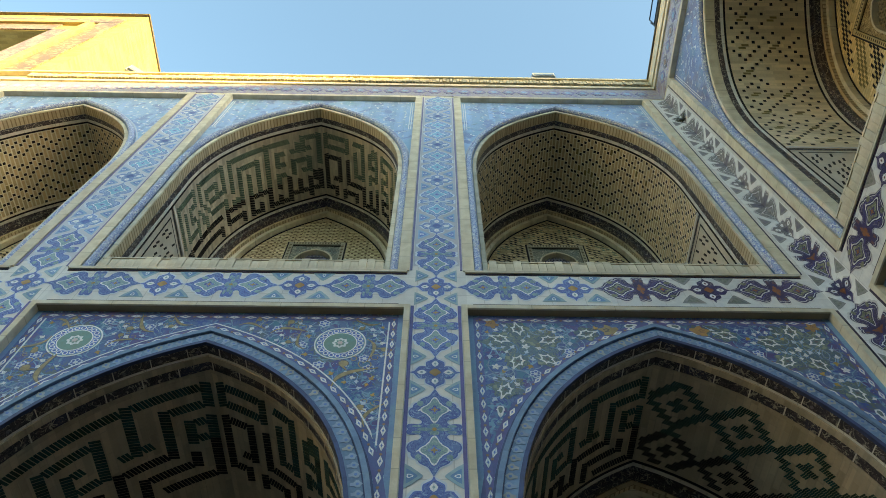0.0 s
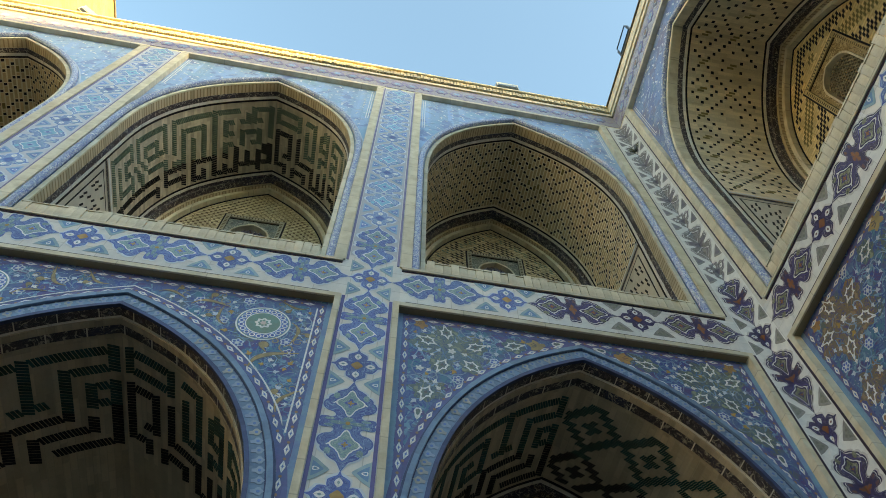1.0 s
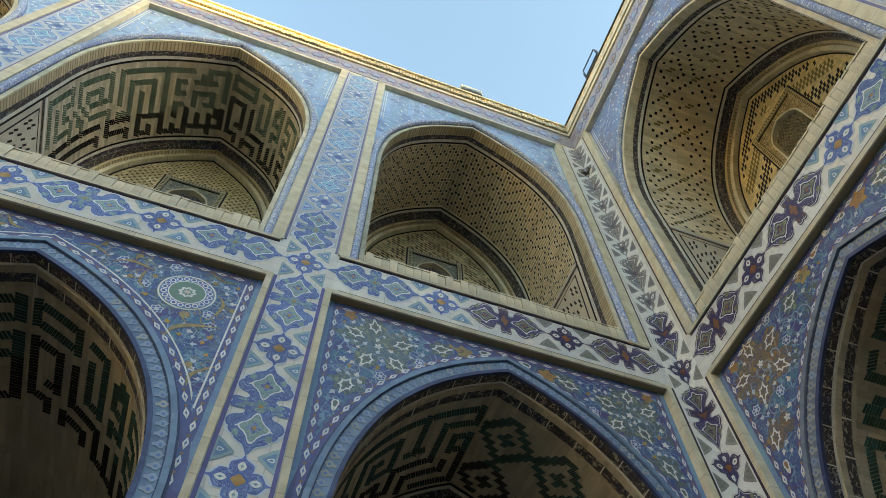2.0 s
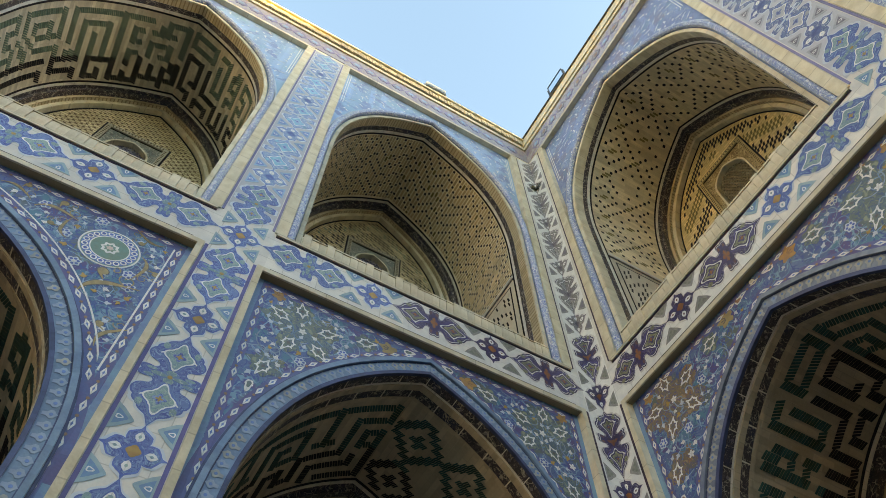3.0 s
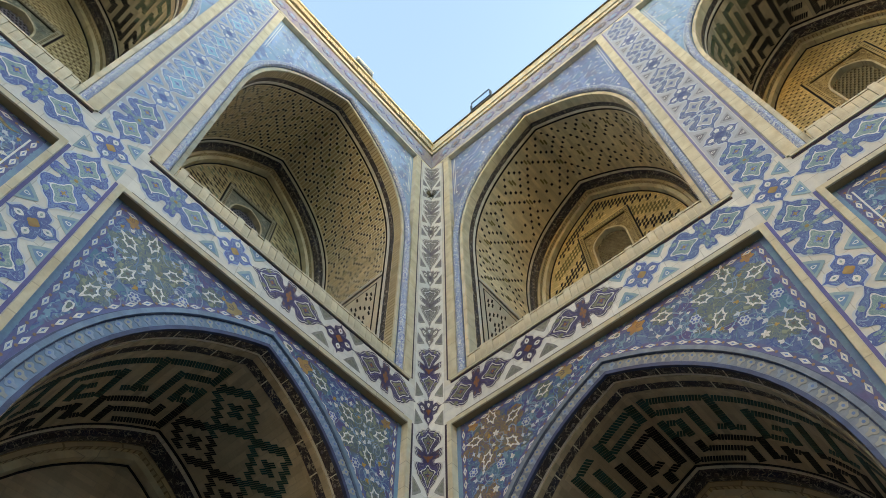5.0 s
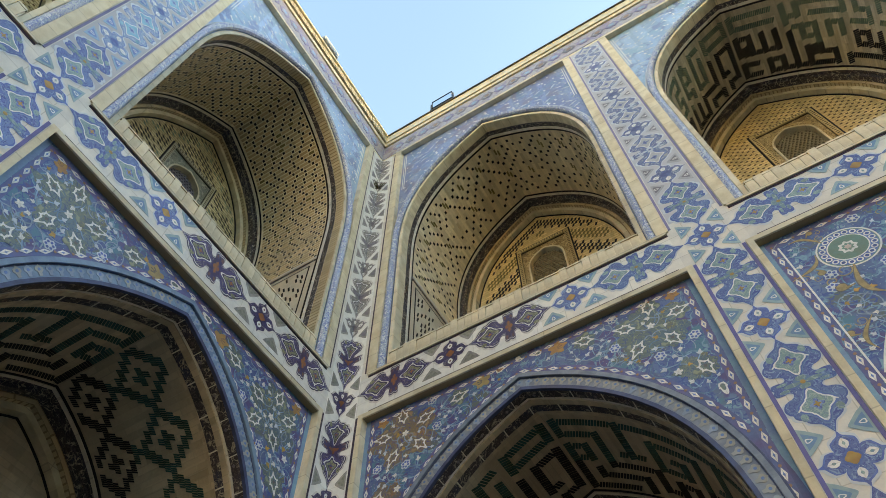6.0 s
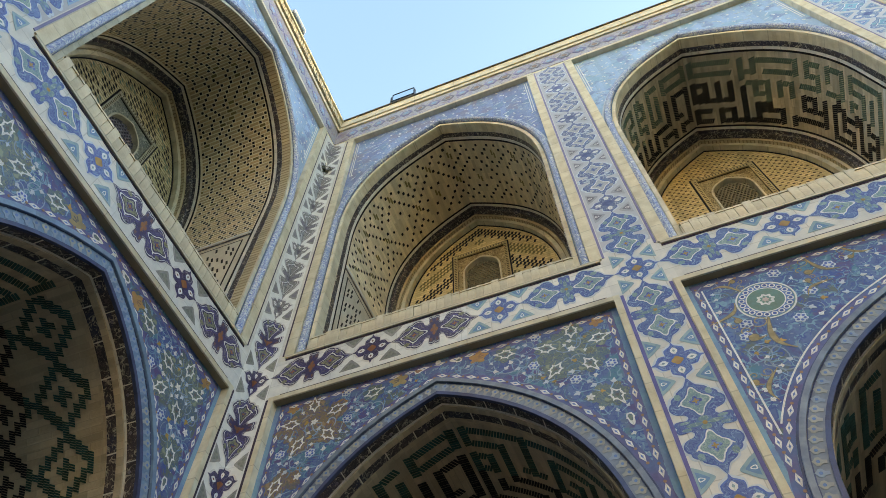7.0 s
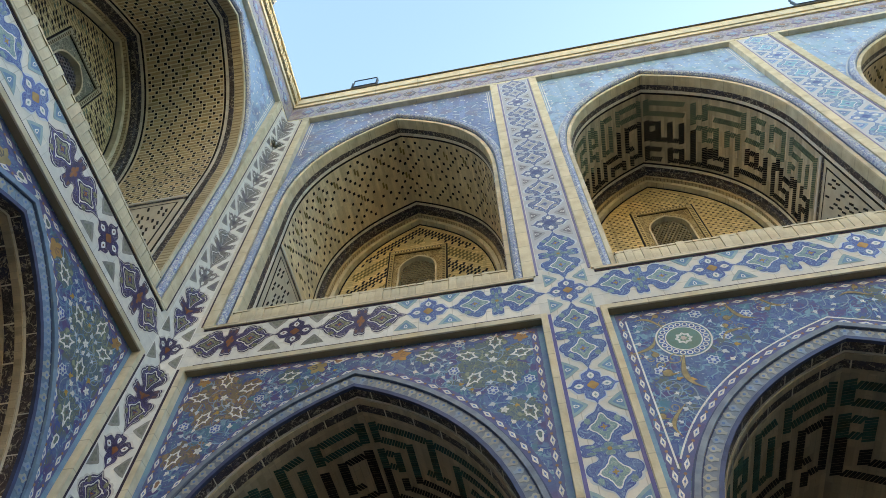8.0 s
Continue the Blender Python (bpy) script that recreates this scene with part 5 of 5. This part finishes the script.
MATS["teal"] = mat("dull_teal_glaze", (0.156, 0.3, 0.432), (0.132, 0.216, 0.408), 9, 0.35, 0.1, 60, 0.3)
MATS["violet2"] = mat("dark_violet_glaze", (0.12, 0.108, 0.264), (0.084, 0.132, 0.312), 9, 0.35, 0.1, 60, 0.3)
MATS["greyblue2"] = mat("grey_buff_glaze", (0.36, 0.384, 0.372), (0.3, 0.324, 0.348), 9, 0.35, 0.1, 60, 0.25)
MATS["greyblue"] = mat("grey_blue_glaze", (0.264, 0.36, 0.48), (0.228, 0.3, 0.432), 9, 0.35, 0.1, 60, 0.25)
TILES = {
    "blossom": blossom_mesh("olive", "drab"), "blossom_warm": blossom_mesh("umber", "drab"), "rosette": rosette_mesh(), "fleck": fleck_mesh([(0, 0, 0)], "white"), "fleck_pair": fleck_mesh([(-0.017, 0.012, 0.4), (0.017, -0.008, -0.5)], "white"), "fleck_flower": fleck_mesh([(0, 0, 0), (0.004, 0.030, 1.57), (-0.004, -0.030, 1.4)], "pale"), "bud": bud_mesh("white"), "bud_pale": bud_mesh("pale"), "bud_ochre": bud_mesh("ochre"),
    "leaf": leaf_mesh("olivegold", "drab"), "leaf_blue": leaf_mesh("turq", "midblue"), "vine": vine_mesh("greyblue"), "vine_dark": vine_mesh("teal_mid"), "medallion": medallion_mesh(), "diamond": diamond_mesh(),
    "palmette": palmette_mesh("ochre_tan", "rust2"), "palmette_olive": palmette_mesh("olivegold", "drab"), "drop": drop_mesh("olive"), "drop_warm": drop_mesh("rust2"), "five": petal_dot_mesh(5), "dot": petal_dot_mesh(0),
    "lobe": lobe_mesh("greyblue"), "lobe_warm": lobe_mesh("greyblue2"), "halo": halo_mesh("olive"), "halo_warm": halo_mesh("umber"),
}


def arch_clear(k, dx, z):
    """Distance from a point to the arch's edge, measured outside the opening."""
    return min(math.hypot(dx - x, z - a) for x, a in arch(k, 0, 16, 0.0)) * (1 if z > arch_height(k, 0, dx) or abs(dx) > k["a"] else -1)


def along(pts, step):
    """Even steps along a line: x, z and the direction in degrees."""
    out, carry = [], step / 2
    for (x0, z0), (x1, z1) in zip(pts, pts[1:]):
        l = math.hypot(x1 - x0, z1 - z0)
        while carry < l:
            t = carry / l
            out.append((x0 + (x1 - x0) * t, z0 + (z1 - z0) * t, math.degrees(math.atan2(x1 - x0, z1 - z0))))
            carry += step
        carry -= l
    return out


FIELD = RECESS + 0.0008
# flowers of a spandrel, as steps from the bay's centre line and heights: the wall with the sun (-1) has the taller arch
FLOWERS = {
    1: dict(blossom=[(1.12, 5.98), (1.27, 5.85), (0.89, 5.84), (1.16, 5.57), (0.93, 5.60), (0.57, 5.93), (1.28, 5.24)], drop=[(1.33, 5.04), (0.20, 6.04)],
            rosette=[(0.74, 5.69), (1.04, 5.42)], five=[(1.08, 5.75), (1.33, 5.50)], palmette=(0.37, 5.98), corner=(1.33, 6.05), crown=6.07),
    -1: dict(blossom=[(1.32, 5.88), (1.13, 6.04), (1.21, 5.63), (0.91, 5.92), (0.95, 5.66), (0.58, 5.99), (1.33, 5.25)], drop=[(1.37, 5.03), (0.18, 6.09)],
             rosette=[(1.36, 5.57), (1.08, 5.50), (0.79, 5.77), (0.84, 6.09)], five=[(1.10, 5.84), (1.15, 5.29)], palmette=(0.35, 6.05), corner=(1.34, 6.07), crown=6.13),
}
for wall, sg in walls:
    for i, c in enumerate(BAYS):
        rnd = random.Random(5 + i)
        put = lambda name, key, dx, z, turn=0.0, s=1.0, h=0.0: place(name, TILES[key], wall, shift(sg * (c + dx), FIELD + h * 0.4, z, turn * sg, s, s))
        # chains of white lozenges along the edges and the arch, with plain strips beside them
        g = Geo()
        for q in (-1, 1):
            a, b = sorted((c + q * (HALF - 0.045), c + q * HALF))
            rect(g, sg, a, b, 3.4, LOW_TOP, RECESS + 0.0005, "teal")
            a, b = sorted((c + q * (HALF - 0.105), c + q * (HALF - 0.05)))
            rect(g, sg, a, b, 3.4, LOW_TOP - 0.03, RECESS + 0.0012, "violet2")
            if i == 1:
                a, b = sorted((c + q * (HALF - 0.122), c + q * (HALF - 0.11)))
                rect(g, sg, a, b, arch_height(lower_of(sg, c), 0.26, HALF - 0.116), LOW_TOP - 0.11, RECESS + 0.0032, "white", RECESS)
        rect(g, sg, c - HALF + 0.05, c + HALF - 0.05, LOW_TOP - 0.10, LOW_TOP - 0.03, RECESS + 0.0006, "violet2")
        strip(g, sg, c, lower_of(sg, c), 0.185, 0.25, RECESS, RECESS + 0.0009, "violet2", 3.9)
        if i == 1:
            p, q = [[v for v in arch(lower_of(sg, c), o, 40) if abs(v[0]) < HALF - 0.108] for o in (0.254, 0.266)]
            for a, b, e, f in zip(p[1:], p[2:], q[2:], q[1:]):
                g.add([(sg * (c + x), RECESS + 0.0034, z) for x, z in (a, b, e, f)], "white")
        place("spandrel_border", g, wall, None, "turquoise and violet border strips of the spandrel")
        for q in (-1, 1):
            for x, z, a in along([(q * (HALF - 0.078), 3.4), (q * (HALF - 0.078), LOW_TOP - 0.06)], 0.135):
                put("diamond_tile", "diamond", x, z, a, 0.9, 0.003)
        for x, z, a in along([(-HALF + 0.12, LOW_TOP - 0.065), (HALF - 0.12, LOW_TOP - 0.065)], 0.135):
            put("diamond_tile", "diamond", x, z, a, 0.9, 0.003)
        for x, z, a in along(arch(lower_of(sg, c), 0.218, 24, 3.5), 0.135):
            if abs(x) < HALF - 0.12 and z < LOW_TOP - 0.12:
                put("diamond_tile", "diamond", x, z, a, 0.9, 0.003)
        for j, (x, z, a) in enumerate(along(arch(lower_of(sg, c), 0.078, 24, 3.4), 0.076)):
            put("lobe_tile", "lobe_warm" if rnd.random() < (0.2 if sg > 0 else 0.8) else "lobe", x, z, a - 90, 0.98, 0.046)
        taken = []
        for q in (-1, 1):
            warm = i == 0 and (q < 0) and sg < 0
            if i != 1:
                for x, z, r in ((1.10, 5.80, 0.25), (1.26, 5.28, 0.12)):
                    place("ground_patch", TILES["halo_warm" if warm else "halo"], wall, shift(sg * (c + q * x), FIELD, z, 0, r / (0.22 if warm else 0.25), r / (0.22 if warm else 0.25)))
                plan = FLOWERS[sg]
                hx, hz = plan["five"][0]
                for x, z in plan["blossom"]:
                    a = math.degrees(math.atan2(x - hx, z - hz))
                    put("blossom_tile", "blossom_warm" if warm and x > 0.8 else "blossom", q * x, z, a * q, 1.05, 0.002)
                    taken.append((q * x, z, 0.08))
                for x, z in plan["drop"]:
                    put("drop_tile", "drop_warm" if warm else "drop", q * x, z, (-75 if x < 1 else 175) * q, 0.95, 0.001)
                    taken.append((q * x, z, 0.06))
                for x, z in plan["rosette"]:
                    put("rosette_tile", "rosette", q * x, z, 20 * x, 0.95)
                    taken.append((q * x, z, 0.055))
                for x, z in plan["five"]:
                    put("petal_tile", "five", q * x, z, 30 * x, 1.0, 0.003)
                    taken.append((q * x, z, 0.04))
                x, z = plan["palmette"]
                put("palmette_tile", "palmette_olive" if q * sg > 0 else "palmette", q * x, z, 80 * q)
                taken.append((q * x, z, 0.07))
                x, z = plan["corner"]
                put("palmette_tile", "palmette", q * x, z, 45 * q, 0.75, 0.001)
                taken.append((q * x, z, 0.05))
                if q > 0:
                    put("petal_tile", "dot", 0.0, plan["crown"], 0, 0.9, 0.004)
            else:
                put("medallion_tile", "medallion", q * 1.04, 5.77)
                taken.append((q * 1.04, 5.77, 0.23))
                for x, z in ((0.91, 5.50), (1.25, 5.58), (0.88, 6.03), (0.52, 5.95), (0.74, 5.74), (1.29, 5.46)):
                    put("rosette_tile", "rosette", q * x, z, 30 * x, 1.0)
                    taken.append((q * x, z, 0.06))
                for x, z, a, s in ((0.62, 5.98, 60, 0.75), (0.68, 5.80, -40, 0.6), (1.16, 5.45, 30, 1.0), (1.33, 5.02, 5, 0.7), (1.33, 5.68, 150, 0.7), (1.20, 6.02, -100, 0.6), (0.33, 6.02, 80, 0.6)):
                    put("leaf_tile", "leaf", q * x, z, a * q, s * 1.2, 0.001)
            # winding stems and small buds in what is left of the field
            n = 0
            for _ in range(1500):
                x, z = rnd.uniform(0.05, 1.38), rnd.uniform(4.6, 6.03)
                if arch_clear(lower_of(sg, c), x, z) < 0.30 or any(math.hypot(q * x - a, z - b) < r + 0.03 for a, b, r in taken):
                    continue
                taken.append((q * x, z, 0.026))
                key = rnd.choice(["bud", "bud", "bud", "bud_pale", "bud_pale", "bud_pale", "bud_pale", "bud_ochre"])
                put("bud_tile", key, q * x, z, rnd.uniform(0, 360), rnd.uniform(0.75, 1.2), 0.001)
                if n % 2 == 0:
                    put("vine_tile", rnd.choice(["vine", "vine_dark"]), q * x, z, rnd.uniform(0, 360), rnd.uniform(0.7, 1.2))
                n += 1
                if n > 34:
                    break
        # upper spandrels: pale blossoms scattered over light blue, and a white corner line
        ln = Geo()
        for q in (-1, 1):
            for o in (0.115, 0.145):
                a, b = sorted((c + q * (HALF - o), c + q * (HALF - o - 0.012)))
                rect(ln, sg, a, b, 10.75, UP_TOP - 0.1, RECESS + 0.0015, "white", RECESS)
            taken = []
            for _ in range(900):
                x, z = rnd.uniform(0.05, 1.36), rnd.uniform(9.9, 11.98)
                if arch_clear(upper_of(sg), x, z) < 0.21 or any(math.hypot(q * x - a, z - b) < 0.105 for a, b in taken):
                    continue
                taken.append((q * x, z))
                put("fleck_tile", rnd.choice(["fleck", "fleck", "fleck_pair", "fleck_flower"]), q * x, z, rnd.uniform(40, 140), rnd.uniform(0.8, 1.3))
        place("corner_line", ln, wall, None, "thin white glazed lines")


# ---------------------------------------------------------------- parapet bricks, coping and top band
def loose_brick(w, d, h, ease, key):
    """A worn brick with eased edges: width w, depth d, height h, standing on z = 0."""
    g = Geo()
    e = ease
    ring = lambda a, z: [(-w / 2 + a, -d / 2 + a, z), (w / 2 - a, -d / 2 + a, z), (w / 2 - a, d / 2 - a, z), (-w / 2 + a, d / 2 - a, z)]
    r = [ring(0, 0), ring(0, h - e), ring(e * 0.4, h - e * 0.3), ring(e, h)]
    for a, b in zip(r, r[1:]):
        for i in range(4):
            j = (i + 1) % 4
            g.add([a[i], a[j], b[j], b[i]], key)
    g.add(r[-1], key)
    g.add(r[0], key)
    return g.mesh("brick")


MATS["sillbrick"] = mat("parapet_brick", (0.72, 0.66, 0.53), (0.58, 0.51, 0.39), 9, 0.8, 0.35, 45, 0.2)
MATS["copedark"] = mat("dark_roof_edge", (0.10, 0.09, 0.08), (0.15, 0.13, 0.11), 9, 0.8, 0.3, 45, 0.3)
MATS["copebrick"] = mat("coping_brick", (0.60, 0.53, 0.38), (0.48, 0.41, 0.28), 9, 0.8, 0.35, 45, 0.22)
SILLS = [loose_brick(0.0725, 0.24, 0.236 + 0.002 * i, 0.022 + 0.004 * i, "sillbrick") for i in range(3)]
COPE = [loose_brick(0.047, 0.22, 0.17, 0.008, "copebrick"), loose_brick(0.047, 0.21, 0.165, 0.012, "copebrick")]
rnd = random.Random(3)
for wall, sg in walls:
    for c in BAYS:
        n = 34
        for j in range(n):
            x = c - 1.30 + 2.60 * (j + 0.5) / n
            place("brick", rnd.choice(SILLS), wall, Matrix.Translation((sg * x, -0.125 + rnd.uniform(-0.006, 0.006), UP_FOOT - 0.002)) @ Matrix.Rotation(radians(rnd.uniform(-0.6, 0.6)), 4, "Y"))
        g = Geo()
        g.box(*sorted((sg * (c - 1.31), sg * (c + 1.31))), -0.25, -0.018, UP_FOOT - 0.01, UP_FOOT + 0.215, "sillbrick")
        place("parapet", g, wall, None, "mortar bed of the low brick parapet")
    for j in range(186 if sg > 0 else 0):
        place("brick", rnd.choice(COPE), wall, Matrix.Translation((sg * (0.03 + 0.056 * j), -0.045 + rnd.uniform(-0.005, 0.005), 12.76)) @ Matrix.Diagonal((1.0 if sg > 0 else 1.15, 1, 1, 1)))
    g = Geo()
    if sg > 0:
        g.box(0.0, 13.6, -0.3, 0.09, ROOF - 0.04, ROOF + 0.02, "copebrick")
    else:
        g.box(-13.6, 0.0, -0.3, 0.05, 12.745, ROOF - 0.005, "mould")
        g.box(-13.6, 0.0, -0.3, 0.075, ROOF - 0.005, ROOF + 0.02, "copedark")
    place("coping", g, wall, None, "thin brick coping along the roof edge")


def lozenge_mesh(a, b):
    g = Geo()
    t = [(0, -0.19), (0.10, -0.08), (0.075, 0), (0.10, 0.08), (0, 0.19), (-0.10, 0.08), (-0.075, 0), (-0.10, -0.08)]
    g.slab(t, 0.0, 0.005, a)
    g.slab(scaled(t, 0.62), 0.0, 0.007, "greyblue2")
    g.slab(scaled(t, 0.45), 0.0, 0.009, b)
    return g.mesh("lozenge_tile")


LOZ = [lozenge_mesh("lilac", "lightblue"), lozenge_mesh("slate", "rust2")]
for wall, sg in walls:
    for j in range(44):
        place("lozenge_tile", LOZ[0 if sg > 0 else j % 2], wall, shift(sg * (0.3 + 0.24 * j), 0.008, 12.37, 90, 1.1, 0.58))


# ---------------------------------------------------------------- things on the roof edge
MATS["darkmetal"] = mat("dark_grey_metal", (0.05, 0.06, 0.075), (0.035, 0.045, 0.055), 8, 0.45, 0.05, 50, 0.1)
MATS["glassy"] = mat("lamp_glass", (0.22, 0.27, 0.30), (0.18, 0.22, 0.26), 5, 0.12, 0.02, 40, 0.1)


def floodlight(m, label, glazed):
    """A flat floodlight on a bent bracket; glazed: an open frame that holds a pane."""
    base = new("floodlight")
    base.matrix_world = m
    tagged(base, label, "floodlight", "floodlights on the roof edge")
    if glazed:
        for b in ((-0.17, 0.17, 0.08, 0.09), (-0.17, 0.17, 0.33, 0.34), (-0.17, -0.16, 0.09, 0.33), (0.16, 0.17, 0.09, 0.33)):
            g = Geo()
            g.box(b[0], b[1], -0.012, 0.012, b[2], b[3], "darkmetal")
            place("frame_bar", g, base)
    else:
        g = Geo()
        g.box(-0.17, 0.17, -0.04, 0.04, 0.10, 0.30, "metal")
        housing = place("housing", g, base)
        g = Geo()
        g.box(-0.006, 0.006, -0.075, -0.04, 0.12, 0.28, "metal")
        fin = g.mesh("fin")
        for i in range(6):
            place("fin", fin, housing, Matrix.Translation((-0.14 + 0.056 * i, 0, 0)))
    g = Geo()
    if glazed:
        g.box(-0.16, 0.16, -0.004, 0.004, 0.09, 0.33, "pane")
    else:
        g.box(-0.15, 0.15, 0.041, 0.047, 0.12, 0.28, "glassy")
    place("lens_glass", g, base, None, "front glass").visible_shadow = False
    g = Geo()
    g.box(-0.19, 0.19, -0.02, 0.02, 0.0, 0.012, "darkmetal" if glazed else "metal")
    foot = place("bracket", g, base)
    for x in (-0.19, 0.175):
        g = Geo()
        g.box(x, x + 0.015, -0.015, 0.015, 0.012, 0.24, "darkmetal" if glazed else "metal")
        place("bracket_arm", g, foot)
    return base


pane = MATS["pane"] = mat("clear_lamp_pane", (0.50, 0.58, 0.66), (0.44, 0.53, 0.62), 3, 0.02, 0.0, 20, 0.05)
pane.node_tree.nodes["Principled BSDF"].inputs["Transmission Weight"].default_value = 1.0
pane.node_tree.nodes["Principled BSDF"].inputs["IOR"].default_value = 1.15
floodlight(EAST @ Matrix.Translation((-1.18, 0.055, ROOF + 0.02)) @ Matrix.Scale(1.2, 4), "grey floodlight frame with a clear pane at the roof edge", True)
floodlight(EAST @ Matrix.Translation((-8.45, 0.055, ROOF + 0.02)) @ Matrix.Scale(1.2, 4), "grey floodlight frame with a clear pane at the roof edge", True)
floodlight(NORTH @ Matrix.Translation((1.80, 0.06, ROOF + 0.02)) @ Matrix.Diagonal((1.1, 1, 0.85, 1)), "sunlit grey floodlight on a bracket at the roof edge", False)
# the last one is an added stand-in for a grey wedge at the portal's foot
floodlight(NORTH @ Matrix.Translation((8.75, 0.03, ROOF + 0.02)) @ Matrix.Rotation(radians(35), 4, "Z") @ Matrix.Scale(0.85, 4), "floodlight shape added for a small grey wedge by the portal", False)

# a dry weed in the joint of the corner
g = Geo()
rnd = random.Random(8)
for i in range(26):
    a, l = rnd.uniform(0, 2 * math.pi), rnd.uniform(0.06, 0.16)
    dx, dz = l * math.cos(a) * 0.7, l * math.sin(a)
    y = rnd.uniform(0.02, 0.10)
    g.add([(0, 0, -0.007), (dx * 0.5, y * 0.7, dz * 0.5 - 0.010), (dx, y, dz - 0.02), (dx * 0.5, y * 0.7, dz * 0.5 + 0.010), (0, 0, 0.007)], "weed")
place("weed", g, None, Matrix.Translation((CORNER - 0.01, CORNER - 0.01, 11.1)) @ Matrix.Rotation(radians(135), 4, "Z") @ Matrix.Scale(1.4, 4), "dry weed growing from the joint of the corner", "plant")
# floor of the court, the far sides and the tall portal block
g = Geo()
g.add([(-200, -200, 0), (200, -200, 0), (200, 200, 0), (-200, 200, 0)], "paving")
place("ground", g, None, None, "worn stone paving of the court", "ground", kind="structure")
for nm, b in (("wall_west", (-29.0, -26.5, -29, 6.7, 0, ROOF)), ("wall_south", (-26.5, 6.7, -29.0, -26.5, 0, ROOF))):
    g = Geo()
    g.box(*b, "brick")
    place(nm, g, None, None, "plain brick court wall", "wall", kind="structure")
# unseen wall, added to keep low sun off the north parapet near the corner
g = Geo()
g.box(9.5, 10.1, -29.0, 9.0, 0, 14.16, "brick")
place("wall_east_outer", g, None, None, "unseen brick wall added behind the east wing to block the sun", "wall", kind="structure")
# unseen block, added so its sunlit face throws warm light on the east wall
g = Geo()
g.box(-34.0, -26.45, -19.0, -5.0, 0, 24.0, "brick")
place("portal_west", g, None, None, "unseen tall brick block added across the court to bounce sunlight", "portal", kind="structure")
# the tall portal that rises over the court wall
PX, PY, PT = CORNER - 10.3, CORNER, 17.88
g = Geo()
g.box(-22.0, PX - 1.47, PY + 1.33, 26.0, ROOF + 0.022, PT - 1.58, "portal_brick")
g.box(-22.0, PX - 1.47, PY - 0.02, 26.0, PT - 1.57, PT, "portal_brick")
g.box(PX - 1.465, PX, PY - 0.02, 26.0, ROOF + 0.022, PT, "portal_brick")
portal = place("portal", g, None, None, "tall sunlit brick portal with tiled frame bands", "portal", kind="structure")
for nm, lab, b, key in (("frame_band", "tiled band along the portal's edge", (PX - 0.75, PX - 0.30, PY - 0.05, PY - 0.021, ROOF + 0.03, PT - 0.85), "portal_band"),
                        ("frame_band", "tiled band along the portal's top", (-21.8, PX - 0.30, PY - 0.05, PY - 0.021, PT - 0.82, PT - 0.42), "portal_band"),
                        ("frame_moulding", "brick moulding of the portal", (PX - 0.95, PX - 0.77, PY - 0.10, PY - 0.021, ROOF + 0.03, PT - 1.05), "portal_brick"),
                        ("frame_moulding", "brick moulding of the portal", (-21.8, PX - 0.95, PY - 0.10, PY - 0.021, PT - 1.05, PT - 0.86), "portal_brick"),
                        ("frame_band", "purple tiled band inside the frame", (PX - 1.45, PX - 0.97, PY - 0.05, PY - 0.021, ROOF + 0.03, PT - 1.55), "portal_tile"),
                        ("frame_band", "purple tiled band inside the frame", (-21.8, PX - 1.45, PY - 0.05, PY - 0.021, PT - 1.55, PT - 1.07), "portal_tile"),
                        ("spandrel", "blue tiled spandrel of the portal arch", (-21.8, PX - 1.47, PY + 1.30, PY + 1.328, ROOF + 0.03, PT - 1.585), "upfield"),
                        ("cornice", "brick cornice of the portal", (-21.8, PX + 0.03, PY - 0.08, 25.9, PT + 0.002, PT + 0.06), "copedark")):
    g = Geo()
    g.box(*b, key)
    place(nm, g, portal, None, lab)
